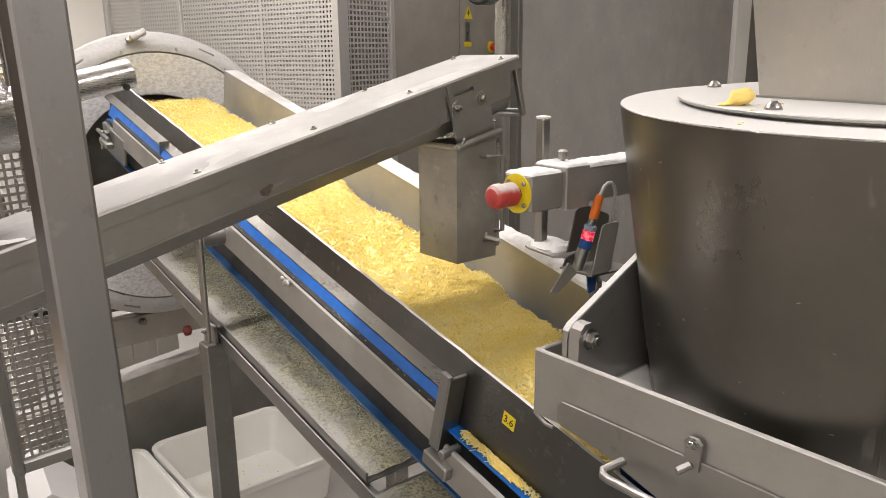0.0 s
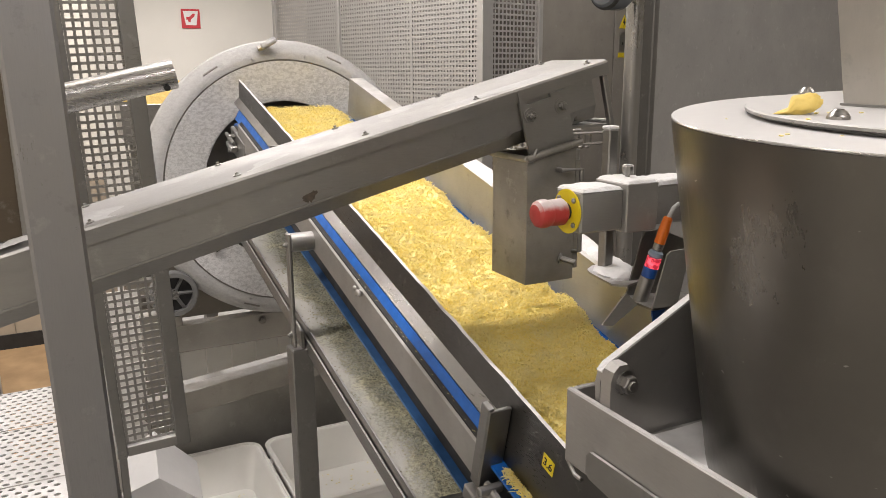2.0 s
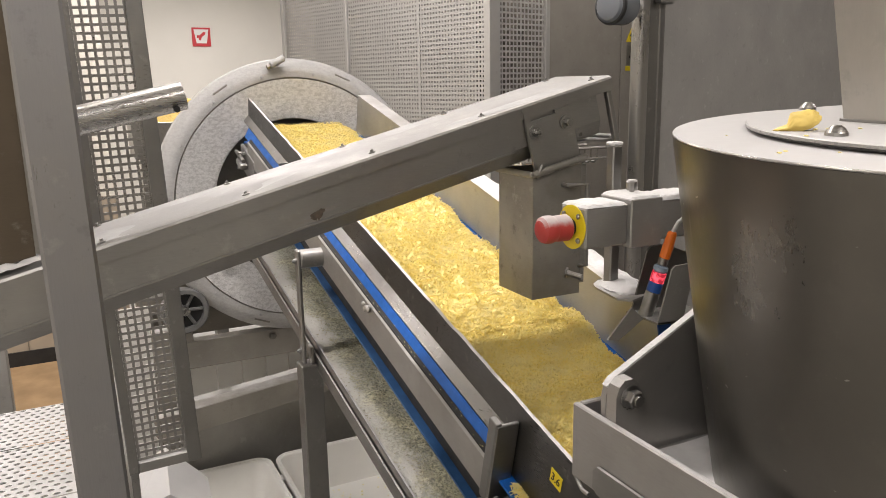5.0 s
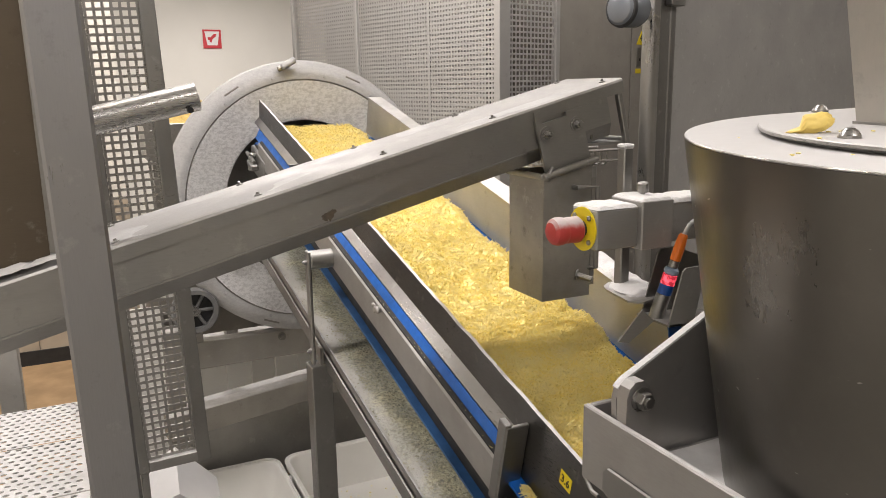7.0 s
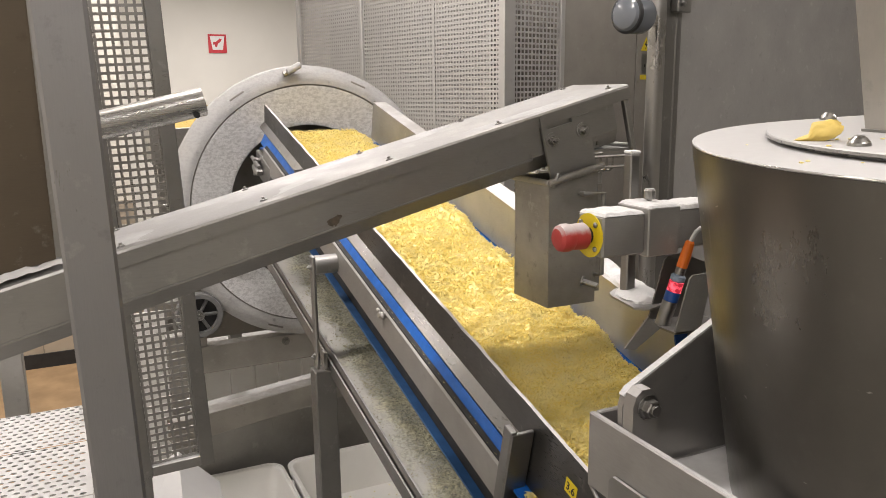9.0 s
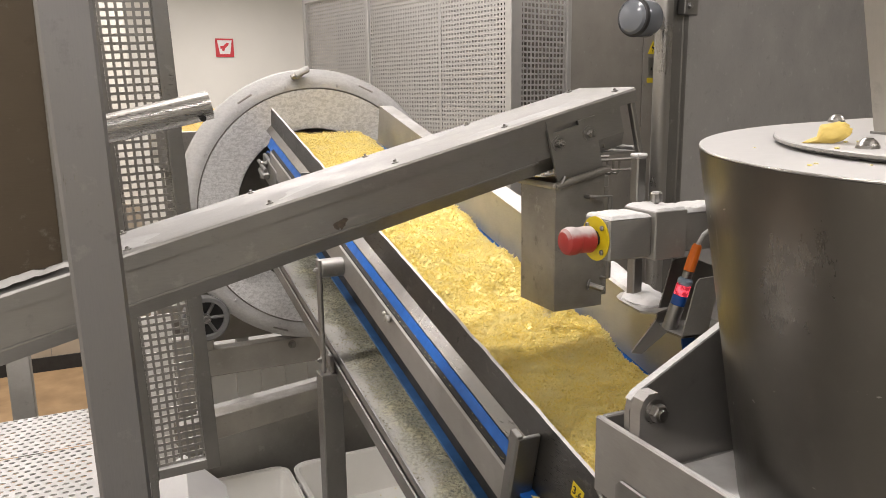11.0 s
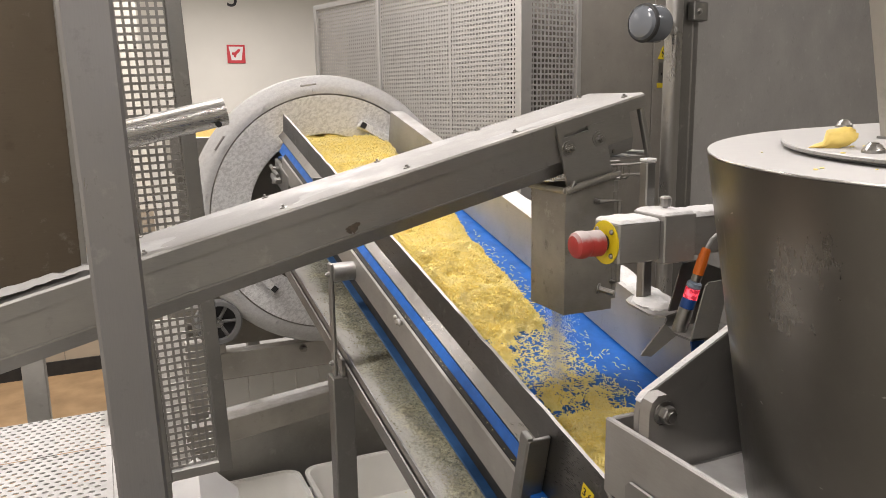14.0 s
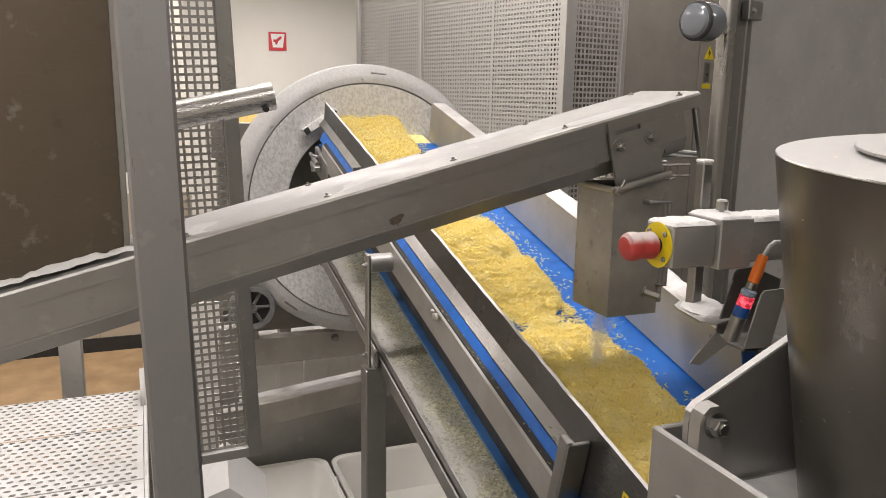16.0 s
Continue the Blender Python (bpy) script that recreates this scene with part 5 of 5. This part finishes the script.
heap = part("cheese_heap", lumpy_sheet(0.37, 0.83, 4.56, 4.94, 40, 20, lambda x, y: 1.62 + 0.13 * max(0.0, math.sin(math.pi * (x - 0.37) / 0.46)) ** 0.5 * math.sin(math.pi * (y - 4.56) / 0.38) + 0.012 * noise.noise((x * 15, y * 15, 0)), Matrix.Translation((0.03, 0, 0.0))), HEAP)
tagged(heap, "heap of yellow grated cheese in the far feeder", "cheese", kind="stuff")

# ---- machine cage, cabinet, door ----
CAGE = Matrix.Translation((2.46, 4.3, 0)) @ pose(0, 0, 0, 0, 0, 14.5)
cage = thing("machine_cage", (2.46, 4.3, 0), "tall perforated steel machine enclosure", "enclosure")


def cage_panel(axis, a0, a1, z0, z1, pitch, bar):
    bm = bmesh.new()
    s = a0
    while s < a1:
        e = min(s + bar, a1)
        if axis == "y":
            box(bm, -0.001, 0.001, s, e, z0, z1, CAGE)
        else:
            box(bm, s, e, -0.001, 0.001, z0, z1, CAGE)
        s += pitch
    z = z0
    while z < z1:
        e = min(z + bar, z1)
        if axis == "y":
            box(bm, -0.0014, 0.0014, a0, a1, z, e, CAGE)
        else:
            box(bm, a0, a1, -0.0014, 0.0014, z, e, CAGE)
        z += pitch
    return bm


for a0, a1 in ((0.03, 0.69), (0.70, 1.55), (1.60, 2.52)):
    part("mesh_panel", cage_panel("y", a0, a1, 0.05, 2.58, 0.030, 0.0165), CAGE_STEEL, cage, "perforated steel panel")
part("mesh_panel", cage_panel("x", 0.072, 0.50, 0.05, 2.58, 0.034, 0.0125), CAGE_STEEL, cage, "perforated steel panel")
for y in (1.575, 2.54):
    part("cage_post", one_box(-0.02, 0.02, y - 0.02, y + 0.02, 0, 2.62, CAGE, bevel=0.002), CAGE_STEEL, cage)
part("cage_post", one_box(-0.004, 0.008, 0.686, 0.704, 0, 2.62, CAGE, bevel=0.002), CAGE_STEEL, cage)
part("corner_post", one_box(-0.025, 0.071, -0.03, 0.03, 0, 2.62, CAGE, bevel=0.003), CAGE_STEEL, cage)
part("cage_post", one_box(0.501, 0.543, -0.02, 0.02, 0, 2.62, CAGE, bevel=0.003), CAGE_STEEL, cage)
part("top_rail", one_box(-0.02, 0.02, 0.031, 2.56, 2.585, 2.625, CAGE, bevel=0.002), CAGE_STEEL, cage)
part("top_rail", one_box(0.072, 0.50, -0.02, 0.02, 2.585, 2.625, CAGE, bevel=0.002), CAGE_STEEL, cage)
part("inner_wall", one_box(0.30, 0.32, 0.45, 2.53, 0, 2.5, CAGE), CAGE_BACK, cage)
# dark sheet painted as the shade behind the end panel's holes
part("inner_wall", one_box(0.321, 0.54, 0.50, 0.52, 0, 2.5, CAGE), INSIDE_SHADE, cage)

cabinet = thing("control_cabinet", (3.2, 4.5, 0), "tall brown-grey stainless control cabinet with warning stickers", "cabinet")
part("body", one_box(0.546, 2.4, 0.02, 0.5, 0.0, 3.1, CAGE), PANEL, cabinet)
part("door_panel", one_box(0.55, 1.338, 0.0, 0.019, 0.05, 3.05, CAGE, bevel=0.002), PANEL, cabinet)
part("door_panel", one_box(1.352, 2.38, 0.0, 0.019, 0.05, 3.05, CAGE, bevel=0.002), PANEL, cabinet)
tri = part("warning_sticker", one_prism([(1.40, 2.078), (1.518, 2.078), (1.459, 2.175)], "y", -0.003, -0.0005, CAGE), YELLOW, cabinet, "yellow triangular warning sticker with black bolt")
part("warning_bolt", one_prism([(1.463, 2.156), (1.441, 2.117), (1.457, 2.119), (1.449, 2.088), (1.475, 2.128), (1.459, 2.127)], "y", -0.0045, -0.003, CAGE), INK, tri)
part("lock_plate", one_box(1.41, 1.475, -0.006, -0.001, 1.92, 2.055, CAGE, bevel=0.001), STEEL_CLEAN, cabinet)
# black block drawn for the shade in the keyhole
part("lock_hole", one_box(1.437, 1.450, -0.007, -0.006, 1.96, 1.98, CAGE), INK, cabinet)
part("yellow_tag", one_box(1.40, 1.50, -0.003, -0.0005, 1.870, 1.905, CAGE), YELLOW, cabinet)
part("button_plate", lathe(bmesh.new(), [(0, 0), (0.045, 0), (0.045, 0.01), (0, 0.01)], CAGE @ Matrix.Translation((1.78, 0.0, 1.868)) @ Matrix.Rotation(radians(90), 4, "X"), 24), YELLOW, cabinet)
part("stop_button", lathe(bmesh.new(), [(0.02, 0.01), (0.03, 0.02), (0.03, 0.04), (0.02, 0.05), (0, 0.052)], CAGE @ Matrix.Translation((1.78, 0.0, 1.868)) @ Matrix.Rotation(radians(90), 4, "X"), 24), RED, cabinet)

DOOR = Matrix.Translation((2.05, 2.27, 0)) @ pose(0, 0, 0, 0, 0, 14.5)
door = thing("cold_room_door", (2.1, 2.27, 0), "large grey steel sliding door with tube frame", "door")
part("leaf", one_box(0.036, 2.93, 0.03, 0.09, 0.02, 3.3, DOOR, bevel=0.004), PANEL_GREY, door)
part("edge_profile", one_box(-0.005, 0.035, 0.02, 0.10, 0.02, 3.3, DOOR, bevel=0.006), PANEL_DARK, door)
part("frame_tube", one_box(-0.138, -0.084, 0.0, 0.055, 0.0, 3.3, DOOR, bevel=0.016, seg=4), STEEL_TUBE, door)
part("frame_tube", one_box(-0.082, -0.006, 0.02, 0.075, 0.0, 3.3, DOOR, bevel=0.004), PANEL_DARK, door)
part("hinge_bracket", one_box(-0.045, 0.040, -0.012, 0.019, 2.075, 2.14, DOOR, bevel=0.003), STEEL_PLATE, door)
part("hinge_bolt", hexagon_bolt(bmesh.new(), DOOR @ Vector((-0.018, -0.012, 2.105)), DOOR.to_3x3() @ Vector((0, -1, 0)), 0.010, 0.008), STEEL_CLEAN, door)
part("end_strip", one_box(2.94, 3.28, 0.0, 0.09, 0.0, 3.3, DOOR, bevel=0.004), WHITE_TRIM, door)
part("end_wall", one_box(3.30, 4.7, 0.05, 0.15, 0.0, 3.45, DOOR), PANEL_DARK, door)

pod = thing("wall_pod", (1.87, 2.21, 2.07), "rounded grey lamp housing bolted to the door frame", "lamp")
POD = DOOR @ Matrix.Translation((-0.288, 0.0, 2.052))
pb = lathe(bmesh.new(), [(0, -0.060), (0.030, -0.058), (0.048, -0.052), (0.058, -0.042), (0.063, -0.026), (0.064, 0.0), (0.064, 0.035), (0.058, 0.050), (0.045, 0.056), (0, 0.057)], POD @ Matrix.Rotation(radians(90), 4, "Y"), 40)
part("housing", pb, MOUSE, pod)
part("seam", lathe(bmesh.new(), [(0.057, -0.045), (0.0625, -0.042), (0.0655, -0.032), (0.0625, -0.030)], POD @ Matrix.Rotation(radians(90), 4, "Y"), 40, closed=True), BLACK, pod, "black rubber seam")
part("bracket", one_box(0.058, 0.149, 0.004, 0.030, -0.030, 0.012, POD, bevel=0.003), STEEL_CLEAN, pod)
part("screw", hexagon_bolt(bmesh.new(), POD @ Vector((0.066, 0.004, -0.010)), POD.to_3x3() @ Vector((0, -1, 0)), 0.009, 0.007), STEEL_CLEAN, pod)

# cable basket behind the screw conveyor's end
basket = thing("wire_basket", (1.16, 1.75, 0.0), "wire cable basket behind the screw conveyor", "cable tray")
for k in range(12):
    x = 1.10 + 0.02 * k
    part("wire", pipe_along(bmesh.new(), [(x, 1.70, 1.625), (x, 1.70, 1.595), (x + 0.006, 1.72, 1.585), (x + 0.006, 1.78, 1.585), (x + 0.006, 1.80, 1.625)], 0.0035, 6), STEEL_DARK, basket)
for y, z in ((1.70, 1.625), (1.70, 1.597), (1.80, 1.625)):
    part("rim_wire", one_rod((1.08, y, z), (1.36, y, z), 0.004, 8), STEEL_DARK, basket)
part("stand", one_box(1.27, 1.31, 1.73, 1.77, 0.0, 1.58, bevel=0.003), STEEL_CLEAN, basket)

# ---- wall sign and number ----
YS = 10.98
sign = thing("wall_sign", (1.81, YS, 2.54), "square red and white wall sign", "sign")
part("plate", one_box(1.690, 1.930, YS, YS + 0.01, 2.345, 2.590), SIGN_RED, sign)
part("field", one_prism([(1.715, 2.565), (1.907, 2.565), (1.878, 2.385), (1.744, 2.385)], "y", YS - 0.004, YS - 0.0005), SIGN_WHITE, sign)
part("pictogram", one_prism([(1.775, 2.43), (1.80, 2.42), (1.815, 2.465), (1.855, 2.495), (1.87, 2.53), (1.84, 2.535), (1.80, 2.50), (1.772, 2.475)], "y", YS - 0.007, YS - 0.0045), SIGN_RED, sign)
part("pictogram_box", one_box(1.752, 1.786, YS - 0.0075, YS - 0.0045, 2.455, 2.49), SIGN_RED, sign)
number = thing("wall_number", (1.79, YS, 3.25), "black painted number 3 on the cream wall", "number")
text_part("3", 0.36, Matrix.Translation((1.80, YS, 3.20)) @ Matrix.Rotation(radians(90), 4, "X"), INK, number, "digit")

# ---- cheese ----
SPEED, START = 0.47, 10.95
cheese = []
rng = random.Random(4)


def right_edge(u):
    right = 1.068 if u > 1.3 else (1.068 - (1.3 - u) / 1.0 * 0.09 if u > 0.3 else 0.978)
    return right + 0.018 * noise.noise((u * 9, 3.1, 0)) + 0.010 * noise.noise((u * 26, 1.4, 0))


def smooth_step(a, b, v):
    k = min(1.0, max(0.0, (v - a) / (b - a)))
    return k * k * (3 - 2 * k)


def bed_thickness(x, u):
    right = right_edge(u)
    full = 0.058 + 0.014 * noise.noise((x * 5, u * 5, 1.7)) + 0.013 * noise.noise((x * 15, u * 15, 4.0)) + 0.010 * noise.noise((x * 38, u * 38, 6.0))
    # the bed stands higher below the chute, which levels what passes under it
    full += 0.017 * smooth_step(1.24, 1.14, u) * smooth_step(0.55, 0.85, u) * (0.6 + 0.4 * smooth_step(0.75, 0.95, x))
    gap = smooth_step(-0.33, -0.20, u) * smooth_step(0.20, 0.06, u)
    thin = gap + 0.92 * math.exp(-((u + 0.80) / 0.10) ** 2)
    full *= 1 - 0.4 * max(0.0, min(1.0, (u - 2.4) / 0.5))
    full = max(0.0, full * (1 - thin * (0.98 + 0.40 * noise.noise((x * 11, u * 9, 8.0)) + 0.45 * noise.noise((x * 34, u * 30, 2.0)))))
    edge = min(1.0, max(0.0, (right - x) / 0.06))
    return full * math.sin(edge * math.pi / 2) if edge > 0 else 0.0


def shred(vl, fl, p, yaw, tilt, length, wid):
    """A curled strip of four-sided section."""
    base = len(vl)
    d = Vector((math.cos(yaw) * math.cos(tilt), math.sin(yaw) * math.cos(tilt), math.sin(tilt)))
    s = Vector((-math.sin(yaw), math.cos(yaw), 0))
    up = d.cross(s)
    bend, lift, twist = rng.uniform(-1.3, 1.3) * length, rng.uniform(-0.2, 0.8) * length, rng.uniform(-0.5, 0.5) * length
    for k in range(4):
        t = k / 3 - 0.5
        c = p + d * (t * length) + s * (bend * (0.25 - t * t) + twist * t * (0.25 - t * t) * 4) + up * (lift * (0.25 - t * t))
        w = wid * (0.6 if k in (0, 3) else 1.0)
        for a, b in ((1, 0), (0, 1), (-1, 0), (0, -1)):
            vl.append(c + s * (a * w) + up * (b * w * 0.75))
    for k in range(3):
        for j in range(4):
            i = (j + 1) % 4
            fl.append((base + 4 * k + j, base + 4 * k + i, base + 4 * k + 4 + i, base + 4 * k + 4 + j))


CHUNK = 0.25
COSB, SINB = math.cos(radians(TILT)), math.sin(radians(TILT))


def cheese_chunk(u0):
    """The part of the bed that lies at u0 to u0 + CHUNK along the plan; its own space follows the belt."""
    uc = u0 + CHUNK / 2
    bm = bmesh.new()
    nx, ny = 36, 22
    grid = [[None] * (ny + 1) for _ in range(nx + 1)]
    for i in range(nx + 1):
        for j in range(ny + 1):
            x = 0.668 + (1.090 - 0.668) * i / nx
            u = u0 - 0.006 + (CHUNK + 0.012) * j / ny
            h = bed_thickness(x, u)
            grid[i][j] = bm.verts.new((x - 0.88, (u - uc) / COSB, h - 0.001 if h > 0.012 else -0.004))
    for i in range(nx):
        for j in range(ny):
            bm.faces.new((grid[i][j], grid[i + 1][j], grid[i + 1][j + 1], grid[i][j + 1]))
    root = thing("grated_cheese", (0, 0, 0), "bed of pale yellow grated cheese on the blue belt", "cheese", "cheese on the belt")
    part("cheese_mass", bm, CHEESE_BED, root)
    vl, fl = [], []
    count = 3600 if uc > 1.6 else (6200 if uc > -1.4 else 1800)
    for _ in range(count):
        x, u = rng.uniform(0.680, 1.082), rng.uniform(u0, u0 + CHUNK)
        h = bed_thickness(x, u)
        if h < 0.004:
            if rng.random() > (0.34 if x < right_edge(u) else 0.05) or x > 1.05:
                continue
            h = 0.002
        p = Vector((x - 0.88, (u - uc) / COSB, h + rng.uniform(-0.002, 0.006) + (0.005 * noise.noise((x * 60, u * 60, 3.0)) if h > 0.012 else 0)))
        thick = h > 0.012
        shred(vl, fl, p, rng.uniform(0, 2 * math.pi), rng.gauss(0, 0.55) if thick else rng.gauss(0, 0.15), rng.uniform(0.007, 0.018) if thick else rng.uniform(0.006, 0.014), rng.uniform(0.0012, 0.0020) if thick else rng.uniform(0.0011, 0.0016))
    me = bpy.data.meshes.new("shred_layer")
    me.from_pydata(vl, [], fl)
    me.materials.append(CHEESE)
    sh = new("shred_layer", me)
    sh.parent = root
    sh["kind"] = "stuff"
    return root, uc


def powder_wisp(seed, length, spread, count):
    """A falling veil of powder: many fine specks, thicker on its axis."""
    r = random.Random(seed)
    vl, fl = [], []
    for _ in range(count):
        z = -length * r.random()
        x, y = max(-0.018, min(0.040, r.gauss(0, spread) + 0.004 * math.sin(z * 30 + seed))), max(-0.045, min(0.045, r.gauss(0, spread * 1.1)))
        s, b = r.uniform(0.00025, 0.0006), len(vl)
        vl += [(x - s, y - s, z), (x + s, y - s, z), (x, y + s, z), (x, y, z + 4 * s)]
        fl += [(b, b + 1, b + 3), (b + 1, b + 2, b + 3), (b + 2, b, b + 3), (b, b + 2, b + 1)]
    me = bpy.data.meshes.new("powder_wisp")
    me.from_pydata(vl, [], fl)
    me.materials.append(POWDER_AIR)
    ob = new("powder_wisp", me)
    return tagged(ob, "veil of white powder falling from the chute", "powder", "falling powder", "stuff")


wisps = [powder_wisp(1, 0.20, 0.006, 2600), powder_wisp(2, 0.20, 0.009, 2600), powder_wisp(3, 0.19, 0.016, 2800)]


def on_belt(y):
    return pose(0.88, y, 1.177 + 0.25 * (y - 1.239) + 0.0015, TILT)


u = -1.75
while u < 2.8:
    cheese.append(cheese_chunk(u))
    u += CHUNK


def motions():
    for root, uc in cheese:
        rows = [(0.0, on_belt(uc)), (START - 0.1, on_belt(uc)), (START + 0.1, on_belt(uc + 0.03))]
        leave = START + (3.02 - uc) / SPEED
        t = START + 0.6
        while t < min(leave, 16.0):
            rows.append((t, on_belt(uc + SPEED * (t - START))))
            t += 0.5
        if leave < 16.0:
            leave = max(leave, START + 0.3)
            end = on_belt(max(uc, 3.02))
            rows = [r for r in rows if r[0] < leave - 0.05]
            rows += [(leave, end), (leave + 0.18, pose(0.88, 3.19, 1.46, -4)), (leave + 0.42, pose(0.88, 3.42, 0.88, -5))]
            rows.append((max(16.0, leave + 0.7), pose(0.88, 3.42, 0.88, -5)))
        else:
            rows.append((16.0, on_belt(uc + SPEED * (16.0 - START))))
        walk(root, rows)
    wr = random.Random(5)
    for k, ob in enumerate(wisps):
        x, y = 0.844 + 0.013 * k, 1.318 + 0.012 * (k - 1)
        rows = [(0.0, pose(x, y, 1.60)), (10.9, pose(x, y, 1.60)), (11.2, pose(x, y, 1.405))]
        t = 11.35
        while t < 16.0:
            rows.append((t, pose(x + wr.uniform(-0.005, 0.006), y + wr.uniform(-0.008, 0.008), 1.40 + wr.uniform(-0.015, 0.02), 0, 0, wr.uniform(-25, 25))))
            t += 0.15
        rows.append((16.0, pose(x, y, 1.40)))
        walk(ob, rows)
    walk(drum, [(0.0, Matrix.Translation(DC)), (START - 0.1, Matrix.Translation(DC))]
         + [(START + 0.5 * k, Matrix.Translation(DC) @ Matrix.Rotation(radians(49.5 * 0.5 * k), 4, "Y")) for k in range(0, 11)])


motions()
